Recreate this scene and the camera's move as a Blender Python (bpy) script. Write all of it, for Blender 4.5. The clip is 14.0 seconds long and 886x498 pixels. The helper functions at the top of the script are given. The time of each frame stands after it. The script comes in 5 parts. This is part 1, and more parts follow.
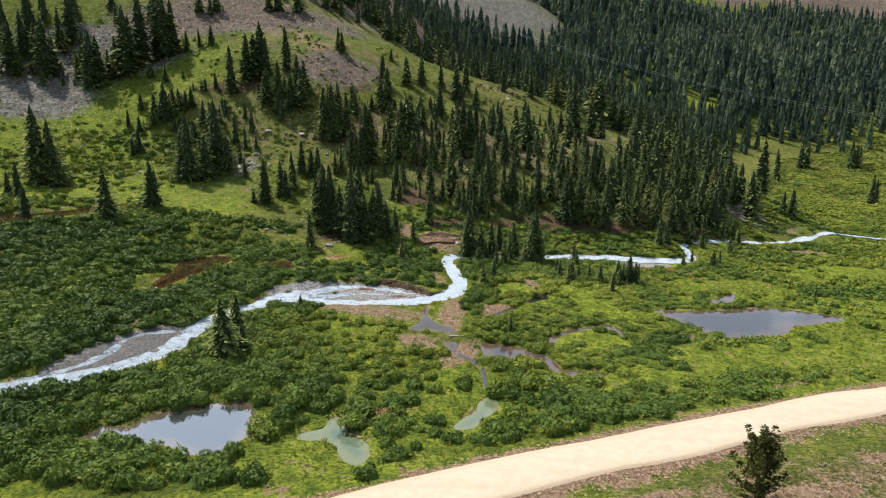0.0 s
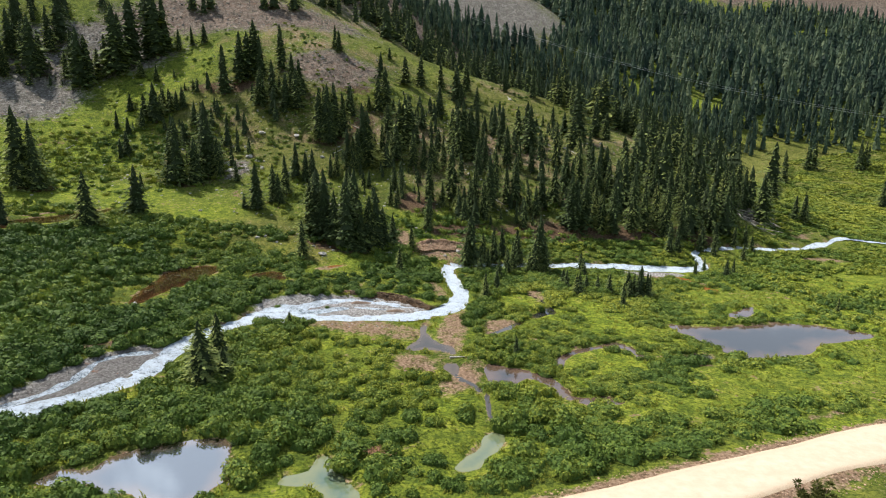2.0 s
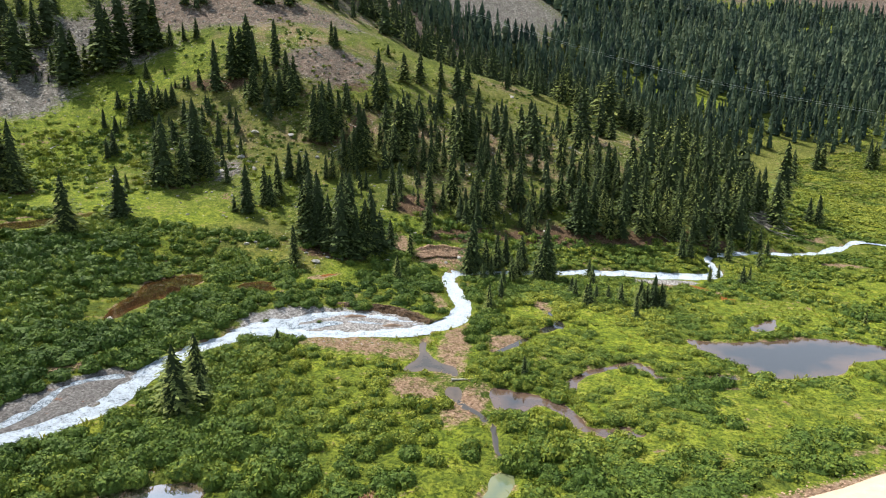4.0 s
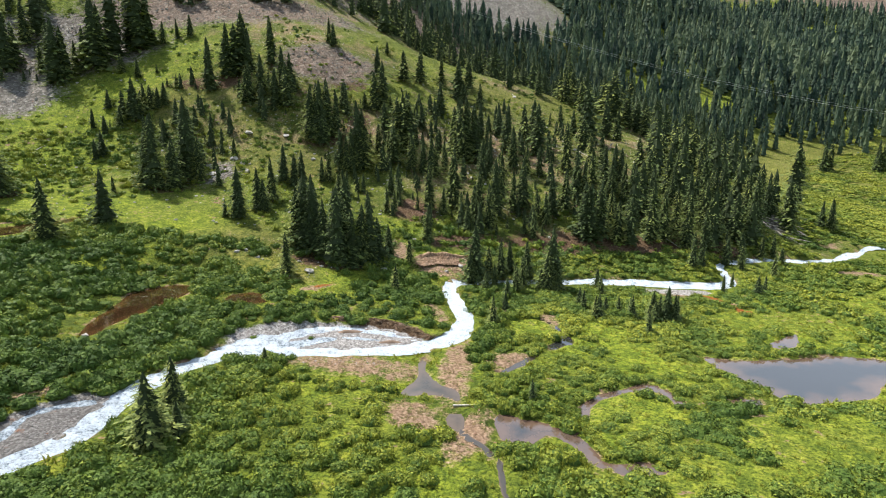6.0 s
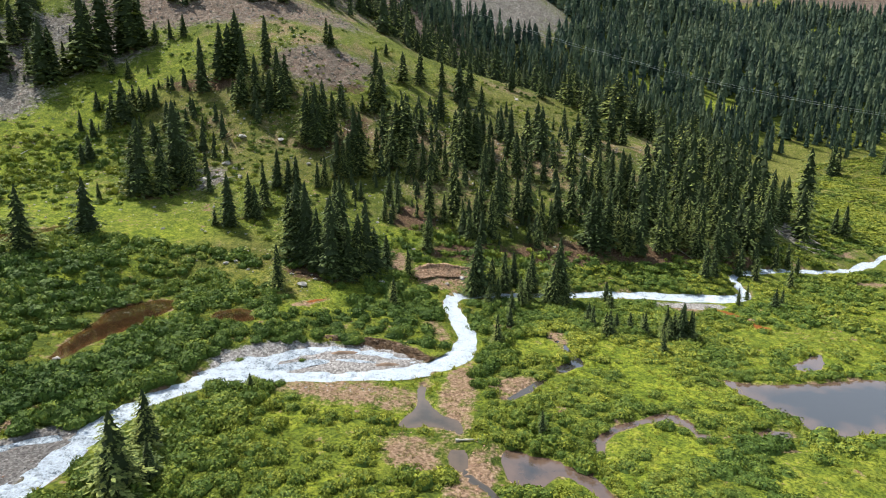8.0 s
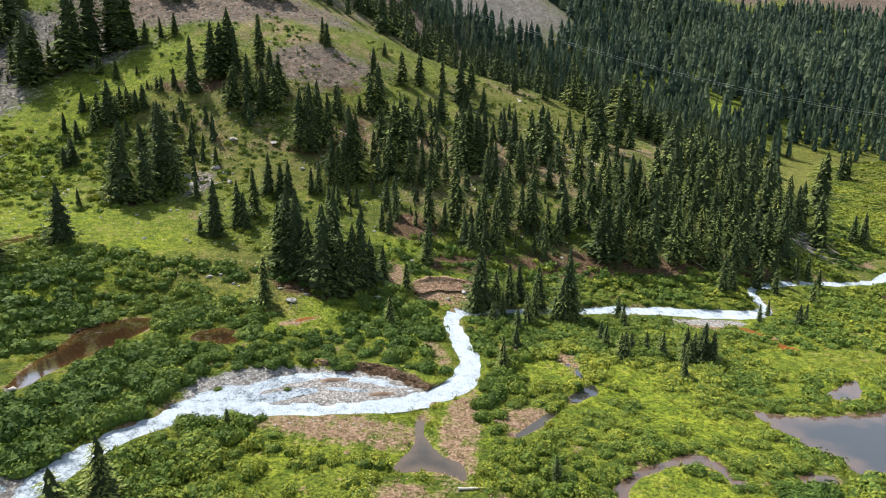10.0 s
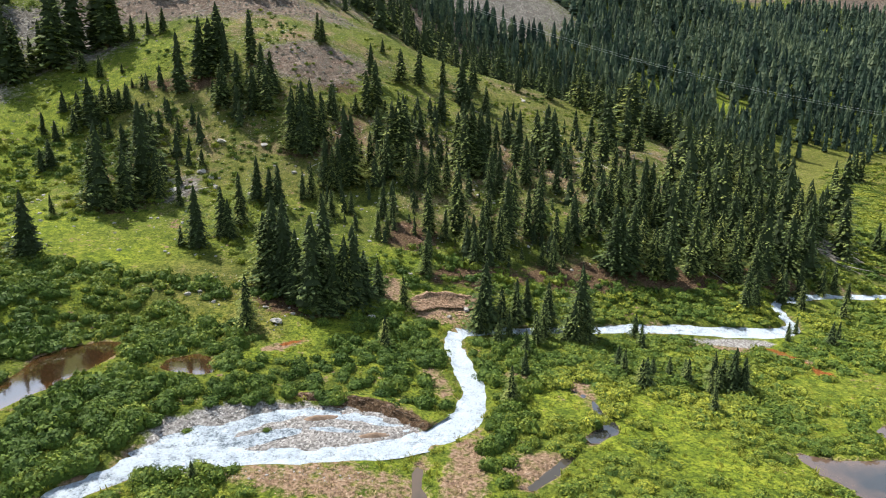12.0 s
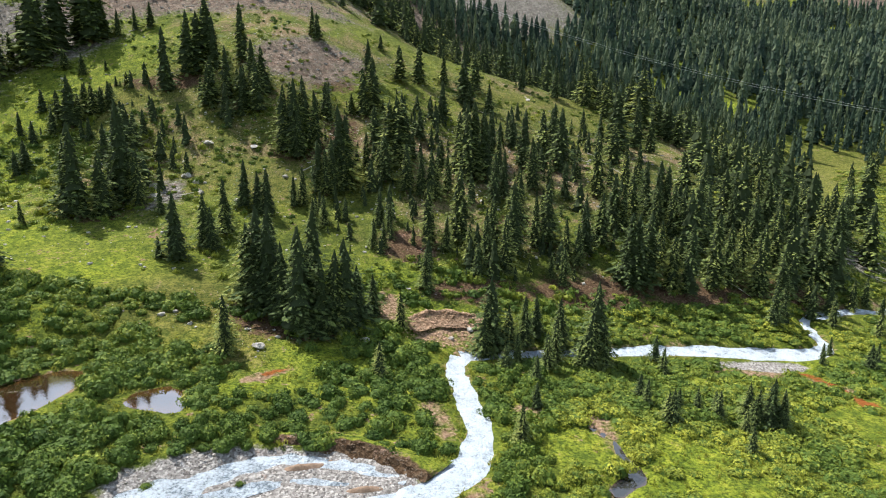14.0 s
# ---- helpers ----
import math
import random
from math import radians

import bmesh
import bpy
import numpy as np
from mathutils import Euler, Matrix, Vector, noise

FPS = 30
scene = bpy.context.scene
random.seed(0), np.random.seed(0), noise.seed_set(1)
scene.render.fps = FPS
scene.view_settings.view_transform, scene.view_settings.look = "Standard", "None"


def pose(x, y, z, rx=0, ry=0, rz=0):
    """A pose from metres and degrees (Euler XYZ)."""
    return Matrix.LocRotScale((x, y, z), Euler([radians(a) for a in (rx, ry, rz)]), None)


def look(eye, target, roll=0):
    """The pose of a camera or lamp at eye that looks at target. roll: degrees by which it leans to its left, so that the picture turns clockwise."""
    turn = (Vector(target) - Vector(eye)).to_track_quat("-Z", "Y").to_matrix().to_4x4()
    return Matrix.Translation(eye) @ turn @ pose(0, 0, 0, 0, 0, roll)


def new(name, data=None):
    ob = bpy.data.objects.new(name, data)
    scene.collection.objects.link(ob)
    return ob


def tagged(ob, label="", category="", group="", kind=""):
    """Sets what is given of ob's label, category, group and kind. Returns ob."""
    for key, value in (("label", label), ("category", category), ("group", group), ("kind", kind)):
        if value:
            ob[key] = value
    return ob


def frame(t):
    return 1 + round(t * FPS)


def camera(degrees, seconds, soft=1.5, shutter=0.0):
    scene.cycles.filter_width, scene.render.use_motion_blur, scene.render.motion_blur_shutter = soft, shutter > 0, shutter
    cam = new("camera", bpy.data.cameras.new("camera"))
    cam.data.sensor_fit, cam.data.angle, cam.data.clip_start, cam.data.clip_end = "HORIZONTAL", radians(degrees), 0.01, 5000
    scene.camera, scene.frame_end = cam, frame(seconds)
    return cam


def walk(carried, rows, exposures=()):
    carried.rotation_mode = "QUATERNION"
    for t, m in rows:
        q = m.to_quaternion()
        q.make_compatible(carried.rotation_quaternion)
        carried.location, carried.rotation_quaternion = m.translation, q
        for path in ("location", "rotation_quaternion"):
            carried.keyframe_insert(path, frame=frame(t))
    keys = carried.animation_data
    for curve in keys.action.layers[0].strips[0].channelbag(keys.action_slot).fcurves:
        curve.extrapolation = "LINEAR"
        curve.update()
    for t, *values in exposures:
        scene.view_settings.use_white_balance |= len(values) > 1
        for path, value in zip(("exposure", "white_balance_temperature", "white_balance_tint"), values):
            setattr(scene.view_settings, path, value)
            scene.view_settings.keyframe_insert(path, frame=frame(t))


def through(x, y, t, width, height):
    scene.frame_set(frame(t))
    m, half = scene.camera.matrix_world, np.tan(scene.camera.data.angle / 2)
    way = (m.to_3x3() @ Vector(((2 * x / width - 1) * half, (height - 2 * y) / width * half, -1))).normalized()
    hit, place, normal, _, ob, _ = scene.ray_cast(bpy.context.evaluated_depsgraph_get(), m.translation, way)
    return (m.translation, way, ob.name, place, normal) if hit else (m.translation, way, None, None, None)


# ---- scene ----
cam = camera(71.86, 14.0, 1.15)
PATH = [
    (0, pose(0.000, 0.000, 30.000, 76.848, 0, 0.003) @ pose(0, 0, 0, 0, 0, -0.225)),
    (0.5, pose(-0.021, 1.507, 30.039, 76.866, 0, -0.010) @ pose(0, 0, 0, 0, 0, -0.228)),
    (1, pose(-0.013, 3.048, 30.105, 76.880, 0, -0.013) @ pose(0, 0, 0, 0, 0, -0.218)),
    (1.5, pose(0.000, 4.586, 30.170, 76.880, 0, -0.001) @ pose(0, 0, 0, 0, 0, -0.227)),
    (2, pose(-0.038, 6.226, 30.202, 76.850, 0, -0.023) @ pose(0, 0, 0, 0, 0, -0.199)),
    (2.5, pose(-0.068, 7.925, 30.182, 76.822, 0, -0.023) @ pose(0, 0, 0, 0, 0, -0.187)),
    (3, pose(-0.115, 9.579, 30.210, 76.767, 0, -0.047) @ pose(0, 0, 0, 0, 0, -0.200)),
    (5.5, pose(-0.298, 16.924, 30.469, 76.549, 0, -0.068) @ pose(0, 0, 0, 0, 0, -0.102)),
    (6, pose(-0.337, 18.224, 30.539, 76.561, 0, -0.079) @ pose(0, 0, 0, 0, 0, -0.069)),
    (6.5, pose(-0.434, 19.552, 30.609, 76.596, 0, -0.109) @ pose(0, 0, 0, 0, 0, -0.025)),
    (7, pose(-0.495, 20.983, 30.717, 76.596, 0, -0.115) @ pose(0, 0, 0, 0, 0, -0.043)),
    (7.5, pose(-0.525, 22.375, 30.817, 76.618, 0, -0.128) @ pose(0, 0, 0, 0, 0, -0.001)),
    (8, pose(-0.541, 23.781, 30.854, 76.705, 0, -0.138) @ pose(0, 0, 0, 0, 0, 0.045)),
    (10.5, pose(-0.640, 32.652, 30.875, 76.870, 0, -0.153) @ pose(0, 0, 0, 0, 0, 0.169)),
    (11, pose(-0.647, 34.701, 30.879, 76.857, 0, -0.164) @ pose(0, 0, 0, 0, 0, 0.177)),
    (11.5, pose(-0.640, 36.730, 30.919, 76.850, 0, -0.150) @ pose(0, 0, 0, 0, 0, 0.165)),
    (12, pose(-0.711, 38.707, 31.024, 76.805, 0, -0.142) @ pose(0, 0, 0, 0, 0, 0.197)),
    (12.5, pose(-0.772, 40.637, 31.112, 76.776, 0, -0.129) @ pose(0, 0, 0, 0, 0, 0.192)),
    (13, pose(-0.827, 42.571, 31.161, 76.763, 0, -0.123) @ pose(0, 0, 0, 0, 0, 0.220)),
    (13.5, pose(-0.815, 44.589, 31.212, 76.698, 0, -0.104) @ pose(0, 0, 0, 0, 0, 0.231)),
    (14, pose(-0.809, 46.682, 31.245, 76.661, 0, -0.102) @ pose(0, 0, 0, 0, 0, 0.217)),
]
EXPOSURES = [(0, 0.63), (3, 0.89), (6.5, 1.16), (8, 1.0), (11, 1.03), (14, 1.11)]
walk(cam, PATH, EXPOSURES)

# ---- light ----
world = bpy.data.worlds.new("world")
scene.world = world
world.use_nodes = True
wn, wl = world.node_tree.nodes, world.node_tree.links
SUN_TO = Vector((-0.56, 0.58, 1.12)).normalized()
sky = wn.new("ShaderNodeTexSky")
sky.sky_type, sky.sun_disc = "NISHITA", False
sky.sun_elevation = math.asin(SUN_TO.z)
sky.sun_rotation = math.atan2(SUN_TO.x, SUN_TO.y)
sky.altitude, sky.dust_density = 2500, 4.0
# broken fair-weather cloud all over the sky
wc = wn.new("ShaderNodeTexCoord")
wnoise = wn.new("ShaderNodeTexNoise")
wnoise.inputs["Scale"].default_value, wnoise.inputs["Detail"].default_value = 5.5, 8
wramp = wn.new("ShaderNodeValToRGB")
wramp.color_ramp.elements[0].position, wramp.color_ramp.elements[1].position = 0.49, 0.66
wramp.color_ramp.elements[0].color = (0.08, 0.08, 0.08, 1)
wmix = wn.new("ShaderNodeMix")
wmix.data_type = "RGBA"
wmix.inputs["B"].default_value = (13.5, 15.8, 19.0, 1)
wshift = wn.new("ShaderNodeMapping")
wshift.inputs["Location"].default_value = (0.4, 2.2, 0.9)
wl.new(wc.outputs["Generated"], wshift.inputs["Vector"])
wl.new(wshift.outputs["Vector"], wnoise.inputs["Vector"])
wl.new(wnoise.outputs["Fac"], wramp.inputs["Fac"])
# haze that whitens the sky towards the horizon all round
wsplit, whaze, wmost = wn.new("ShaderNodeSeparateXYZ"), wn.new("ShaderNodeMapRange"), wn.new("ShaderNodeMath")
whaze.inputs["From Min"].default_value, whaze.inputs["From Max"].default_value = 0.45, 0.85
whaze.inputs["To Min"].default_value, whaze.inputs["To Max"].default_value = 0.62, 0.08
wmost.operation = "MAXIMUM"
wl.new(wc.outputs["Generated"], wsplit.inputs["Vector"])
wl.new(wsplit.outputs["Z"], whaze.inputs["Value"])
wl.new(whaze.outputs["Result"], wmost.inputs[0])
wl.new(wramp.outputs["Color"], wmost.inputs[1])
wl.new(wmost.outputs["Value"], wmix.inputs["Factor"])
wl.new(sky.outputs["Color"], wmix.inputs["A"])
wl.new(wmix.outputs["Result"], wn["Background"].inputs["Color"])
wn["Background"].inputs["Strength"].default_value = 0.05
sun = new("sun", bpy.data.lights.new("sun", "SUN"))
sun.data.energy, sun.data.angle, sun.data.color = 5.0, radians(0.6), (1.0, 0.94, 0.85)
sun.matrix_world = look((0, 0, 200), Vector((0, 0, 200)) - SUN_TO)


# ---- materials ----
class Mat:
    """A node material with a Principled shader and short calls for the usual nodes."""

    def __init__(self, name, rough=0.8, spec=0.3):
        self.m = bpy.data.materials.new(name)
        self.m.use_nodes = True
        self.n, self.l = self.m.node_tree.nodes, self.m.node_tree.links
        self.p = self.n["Principled BSDF"]
        self.p.inputs["Roughness"].default_value = rough
        self.p.inputs["Specular IOR Level"].default_value = spec
        self.co = self.n.new("ShaderNodeNewGeometry").outputs["Position"]

    def put(self, a, b):
        if isinstance(a, bpy.types.NodeSocket):
            self.l.new(a, b)
        else:
            b.default_value = a

    def noise(self, scale, detail=4, rough=0.6, stretch=None):
        t = self.n.new("ShaderNodeTexNoise")
        t.inputs["Scale"].default_value, t.inputs["Detail"].default_value = scale, detail
        t.inputs["Roughness"].default_value = rough
        if stretch:
            k = self.n.new("ShaderNodeMapping")
            k.inputs["Rotation"].default_value = (0, 0, stretch[0])
            k.inputs["Scale"].default_value = (stretch[1], stretch[2], 1)
            self.l.new(self.co, k.inputs["Vector"])
            self.l.new(k.outputs["Vector"], t.inputs["Vector"])
        else:
            self.l.new(self.co, t.inputs["Vector"])
        return t.outputs["Fac"]

    def cells(self, scale, out="Distance"):
        t = self.n.new("ShaderNodeTexVoronoi")
        t.inputs["Scale"].default_value = scale
        self.l.new(self.co, t.inputs["Vector"])
        return t.outputs[out]

    def ramp(self, fac, *stops):
        r = self.n.new("ShaderNodeValToRGB")
        e = r.color_ramp.elements
        while len(e) < len(stops):
            e.new(0.5)
        for k, (pos, col) in zip(e, stops):
            k.position = pos
            k.color = (*col, 1) if isinstance(col, tuple) else (col, col, col, 1)
        self.l.new(fac, r.inputs["Fac"])
        return r.outputs["Color"]

    def mix(self, fac, a, b, mode="MIX"):
        k = self.n.new("ShaderNodeMix")
        k.data_type, k.blend_type = "RGBA", mode
        for v, s in ((fac, "Factor"), (a, "A"), (b, "B")):
            if isinstance(v, tuple):
                v = (*v, 1)
            self.put(v, k.inputs[s])
        return k.outputs["Result"]

    def attr(self, name):
        a = self.n.new("ShaderNodeAttribute")
        a.attribute_name = name
        return a.outputs["Fac"]

    def chance(self, loose=False):
        if loose:
            return self.n.new("ShaderNodeNewGeometry").outputs["Random Per Island"]
        return self.n.new("ShaderNodeObjectInfo").outputs["Random"]

    def sum(self, a, b, op="ADD", clamp=False):
        k = self.n.new("ShaderNodeMath")
        k.operation, k.use_clamp = op, clamp
        self.put(a, k.inputs[0]), self.put(b, k.inputs[1])
        return k.outputs[0]

    def bump(self, height, strength=0.5, distance=0.1):
        b = self.n.new("ShaderNodeBump")
        b.inputs["Strength"].default_value, b.inputs["Distance"].default_value = strength, distance
        self.l.new(height, b.inputs["Height"])
        self.l.new(b.outputs["Normal"], self.p.inputs["Normal"])
        return self

    def colour(self, c):
        self.put((*c, 1) if isinstance(c, tuple) else c, self.p.inputs["Base Color"])
        return self

    def leafy(self, c, amount=0.3, lace=None):
        """Adds light that comes through thin leaves, and, with a lace of (scale, share), the gaps between the leaves of a spray."""
        self.colour(c)
        t, k = self.n.new("ShaderNodeBsdfTranslucent"), self.n.new("ShaderNodeMixShader")
        self.put(c, t.inputs["Color"])
        k.inputs[0].default_value = amount
        self.l.new(self.p.outputs[0], k.inputs[1])
        self.l.new(t.outputs[0], k.inputs[2])
        if lace:
            gap, clear = self.n.new("ShaderNodeMixShader"), self.n.new("ShaderNodeBsdfTransparent")
            self.l.new(self.ramp(self.noise(lace[0], 2, 0.5), (lace[1] - 0.01, 0.0), (lace[1] + 0.01, 1.0)), gap.inputs[0])
            self.l.new(clear.outputs[0], gap.inputs[1])
            self.l.new(k.outputs[0], gap.inputs[2])
            k = gap
        self.l.new(k.outputs[0], self.n["Material Output"].inputs["Surface"])
        return self


def ground_material():
    k = Mat("mountain_ground", 0.95, 0.03)
    fine, broad, mid = k.noise(3.2, 6), k.noise(0.07, 4), k.noise(0.5, 5)
    lush = k.ramp(mid, (0.3, (0.085, 0.132, 0.018)), (0.55, (0.215, 0.262, 0.029)), (0.75, (0.345, 0.345, 0.046)))
    dry = k.ramp(mid, (0.3, (0.105, 0.108, 0.028)), (0.55, (0.190, 0.178, 0.050)), (0.8, (0.25, 0.208, 0.095)))
    grass = k.mix(k.sum(k.attr("dry"), k.ramp(broad, (0.42, 0.0), (0.7, 0.35)), clamp=True), lush, dry)
    clod = k.noise(1.1, 5, 0.7)
    grass = k.mix(k.ramp(fine, (0.38, 0.85), (0.54, 0.0)), grass, (0.030, 0.052, 0.011))
    grass = k.mix(k.ramp(clod, (0.40, 0.6), (0.52, 0.0)), grass, (0.050, 0.080, 0.015))
    grass = k.mix(k.ramp(clod, (0.56, 0.0), (0.72, 0.6)), grass, (0.29, 0.295, 0.045))
    soil = k.ramp(fine, (0.3, (0.085, 0.058, 0.040)), (0.5, (0.225, 0.150, 0.100)), (0.72, (0.40, 0.30, 0.215)))
    stone = k.ramp(k.cells(1.7, "Color"), (0.2, (0.085, 0.080, 0.075)), (0.6, (0.19, 0.18, 0.165)), (0.9, (0.36, 0.35, 0.325)))
    stone = k.mix(k.sum(k.attr("ruddy"), k.ramp(mid, (0.35, 0.6), (0.6, 1.0)), "MULTIPLY"), stone, k.ramp(k.cells(1.3, "Color"), (0.2, (0.085, 0.056, 0.042)), (0.6, (0.185, 0.130, 0.100)), (0.9, (0.34, 0.27, 0.22))))
    stone = k.mix(k.ramp(fine, (0.35, 0.6), (0.6, 0.0)), stone, (0.12, 0.10, 0.08))
    stone = k.mix(k.ramp(k.noise(0.22, 7, 0.72), (0.40, 0.5), (0.54, 0.0)), stone, (0.085, 0.078, 0.066))
    rust = k.ramp(fine, (0.3, (0.14, 0.045, 0.014)), (0.7, (0.30, 0.11, 0.034)))
    grit = k.noise(1.6, 6, 0.7)
    rough_edge = k.sum(k.sum(k.sum(k.sum(mid, grit), 1.0, "SUBTRACT"), 1.7, "MULTIPLY"), k.sum(k.sum(broad, 0.5, "SUBTRACT"), 0.8, "MULTIPLY"))

    def patch(name):
        return k.ramp(k.sum(k.attr(name), rough_edge), (0.34, 0.0), (0.72, 1.0))

    stony = k.attr("stony")
    worn = k.ramp(k.sum(k.sum(k.noise(0.16, 6, 0.65), k.sum(grit, 0.35, "MULTIPLY")), k.sum(stony, 0.30, "MULTIPLY")), (0.85, 0.0), (1.0, 0.85))
    heath = k.ramp(k.sum(k.noise(0.11, 6, 0.7), k.sum(fine, 0.25, "MULTIPLY")), (0.52, 0.0), (0.66, 0.8))
    grass = k.mix(k.sum(heath, stony, "MULTIPLY"), grass, k.ramp(fine, (0.3, (0.03, 0.05, 0.012)), (0.7, (0.075, 0.10, 0.022))))
    # shade beneath thickets and woods, painted into the grass as dark green
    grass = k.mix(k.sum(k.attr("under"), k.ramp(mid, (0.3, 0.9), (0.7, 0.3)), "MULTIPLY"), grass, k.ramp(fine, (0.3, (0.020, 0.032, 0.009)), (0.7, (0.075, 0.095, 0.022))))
    c = k.mix(k.sum(worn, stony, "MULTIPLY"), grass, soil)
    dot = k.ramp(k.sum(k.cells(0.9), k.sum(stony, -0.16, "MULTIPLY")), (0.0, 1.0), (0.06, 0.0))
    c = k.mix(k.sum(dot, stony, "MULTIPLY"), c, (0.40, 0.38, 0.34))
    c = k.mix(patch("bare"), c, soil)
    # bare earth with the shade under trees darkened into its colour
    c = k.mix(patch("loam_and_shade"), c, k.ramp(fine, (0.3, (0.035, 0.022, 0.013)), (0.5, (0.085, 0.055, 0.034)), (0.74, (0.19, 0.135, 0.088))))
    c = k.mix(patch("scree"), c, stone)
    c = k.mix(patch("bed"), c, k.ramp(k.cells(6.0, "Color"), (0.15, (0.115, 0.107, 0.103)), (0.55, (0.255, 0.243, 0.236)), (0.9, (0.45, 0.44, 0.43))))
    c = k.mix(k.sum(k.attr("damp"), 0.55, "MULTIPLY"), c, (0.055, 0.052, 0.050))
    c = k.mix(patch("rust"), c, rust)
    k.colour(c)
    k.bump(k.sum(k.sum(fine, grit), k.sum(k.cells(3.0), k.attr("scree"), "MULTIPLY")), 1.0, 0.30)
    return k.m


def road_material():
    k = Mat("road_dirt", 0.95, 0.1)
    a, b = k.noise(1.3, 6), k.noise(14.0, 4)
    c = k.ramp(a, (0.25, (0.42, 0.355, 0.265)), (0.52, (0.47, 0.40, 0.31)), (0.78, (0.52, 0.45, 0.36)))
    c = k.mix(k.ramp(k.noise(0.35, 3, stretch=(0.36, 0.12, 2.2)), (0.35, 0.22), (0.6, 0.0)), c, (0.38, 0.29, 0.19))
    edge = k.ramp(k.sum(k.attr("edge"), k.sum(k.sum(a, 0.5, "SUBTRACT"), 0.8, "MULTIPLY")), (0.62, 0.0), (0.95, 0.9))
    c = k.mix(edge, c, k.ramp(b, (0.3, (0.30, 0.215, 0.145)), (0.7, (0.50, 0.40, 0.29))))
    k.colour(c)
    k.bump(k.sum(a, b), 0.6, 0.08)
    return k.m


def rapids_material():
    k = Mat("white_water", 0.28, 0.5)
    flow = k.noise(0.9, 7, 0.72)
    small = k.noise(4.5, 5, 0.75)
    foam = k.ramp(k.sum(k.sum(k.sum(flow, small), k.sum(k.sum(k.attr("quick"), 0.5, "SUBTRACT"), 0.55, "MULTIPLY")), 0.5, "MULTIPLY"), (0.47, 0.0), (0.63, 1.0))
    under = k.ramp(small, (0.3, (0.090, 0.120, 0.145)), (0.7, (0.23, 0.285, 0.34)))
    k.colour(k.mix(foam, under, (0.58, 0.67, 0.78)))
    k.put(k.ramp(foam, (0.0, 0.10), (1.0, 0.6)), k.p.inputs["Roughness"])
    k.bump(k.sum(flow, small), 1.0, 0.5)
    return k.m


def pond_material(name, deep, shoal, gloss=1.0, ior=2.8):
    k = Mat(name, 0.04, gloss)
    k.p.inputs["IOR"].default_value = ior
    bed = k.noise(0.45, 5)
    k.colour(k.mix(k.ramp(k.sum(k.attr("shore"), k.sum(bed, 0.5, "SUBTRACT")), (0.50, 0.0), (0.95, 1.0)), deep, shoal))
    k.bump(k.noise(2.2, 3), 0.05, 0.03)
    return k.m


def leaf_material(name, dark, mid, light, loose, through=0.3, lace=None):
    """Foliage that varies from clump to clump and from leaf to leaf."""
    k = Mat(name, 0.7, 0.12)
    tone = k.attr("tint") if loose else k.sum(k.sum(k.chance(), 0.34, "MULTIPLY"), 0.20)
    c = k.ramp(k.sum(k.sum(tone, 0.7, "MULTIPLY"), k.sum(k.chance(True), 0.3, "MULTIPLY")), (0.14, dark), (0.42, mid), (0.62, tuple(a * 0.55 + b * 0.45 for a, b in zip(mid, light))), (0.95, light))
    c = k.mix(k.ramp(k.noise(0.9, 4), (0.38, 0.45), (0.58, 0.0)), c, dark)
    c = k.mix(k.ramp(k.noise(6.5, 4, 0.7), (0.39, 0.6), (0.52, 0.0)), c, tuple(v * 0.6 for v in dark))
    # shade inside the bush, painted as a darker green on its inner body
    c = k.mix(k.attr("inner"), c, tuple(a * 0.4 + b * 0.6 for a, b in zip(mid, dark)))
    k.leafy(c, through, lace)
    return k.m


def needle_material(name, loose):
    k = Mat(name, 0.8, 0.08)
    tree = k.attr("tint") if loose else k.chance()
    tone = k.sum(k.sum(tree, 0.55, "MULTIPLY"), k.sum(k.sum(k.chance(True), 0.34, "MULTIPLY"), 0.06))
    c = k.ramp(tone, (0.12, (0.028, 0.046, 0.019)), (0.38, (0.090, 0.130, 0.046)), (0.64, (0.180, 0.222, 0.066)), (0.95, (0.31, 0.335, 0.090)))
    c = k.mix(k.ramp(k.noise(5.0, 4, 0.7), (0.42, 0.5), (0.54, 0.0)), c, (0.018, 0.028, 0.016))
    # shade next to the trunk, painted dark over old needles and dead twigs
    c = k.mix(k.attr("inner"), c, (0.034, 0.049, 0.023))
    k.leafy(c, 0.12)
    return k.m


def bark_material():
    k = Mat("bark", 0.9, 0.1)
    k.colour(k.ramp(k.noise(7.0, 5), (0.3, (0.055, 0.04, 0.03)), (0.7, (0.17, 0.13, 0.10))))
    return k.bump(k.noise(12.0, 4), 0.6, 0.05).m


def rock_material(name, dark, light):
    k = Mat(name, 0.9, 0.2)
    a = k.noise(2.4, 6)
    c = k.mix(k.sum(k.chance(True), 0.5, "MULTIPLY"), k.ramp(a, (0.3, dark), (0.7, light)), tuple(v * 0.55 for v in light))
    k.colour(c)
    return k.bump(k.sum(a, k.noise(11.0, 4)), 0.6, 0.12).m


def grey_wood_material():
    k = Mat("weathered_wood", 0.85, 0.15)
    k.colour(k.ramp(k.noise(5.0, 5), (0.3, (0.26, 0.235, 0.20)), (0.7, (0.55, 0.52, 0.47))))
    return k.bump(k.noise(16.0, 3), 0.5, 0.03).m


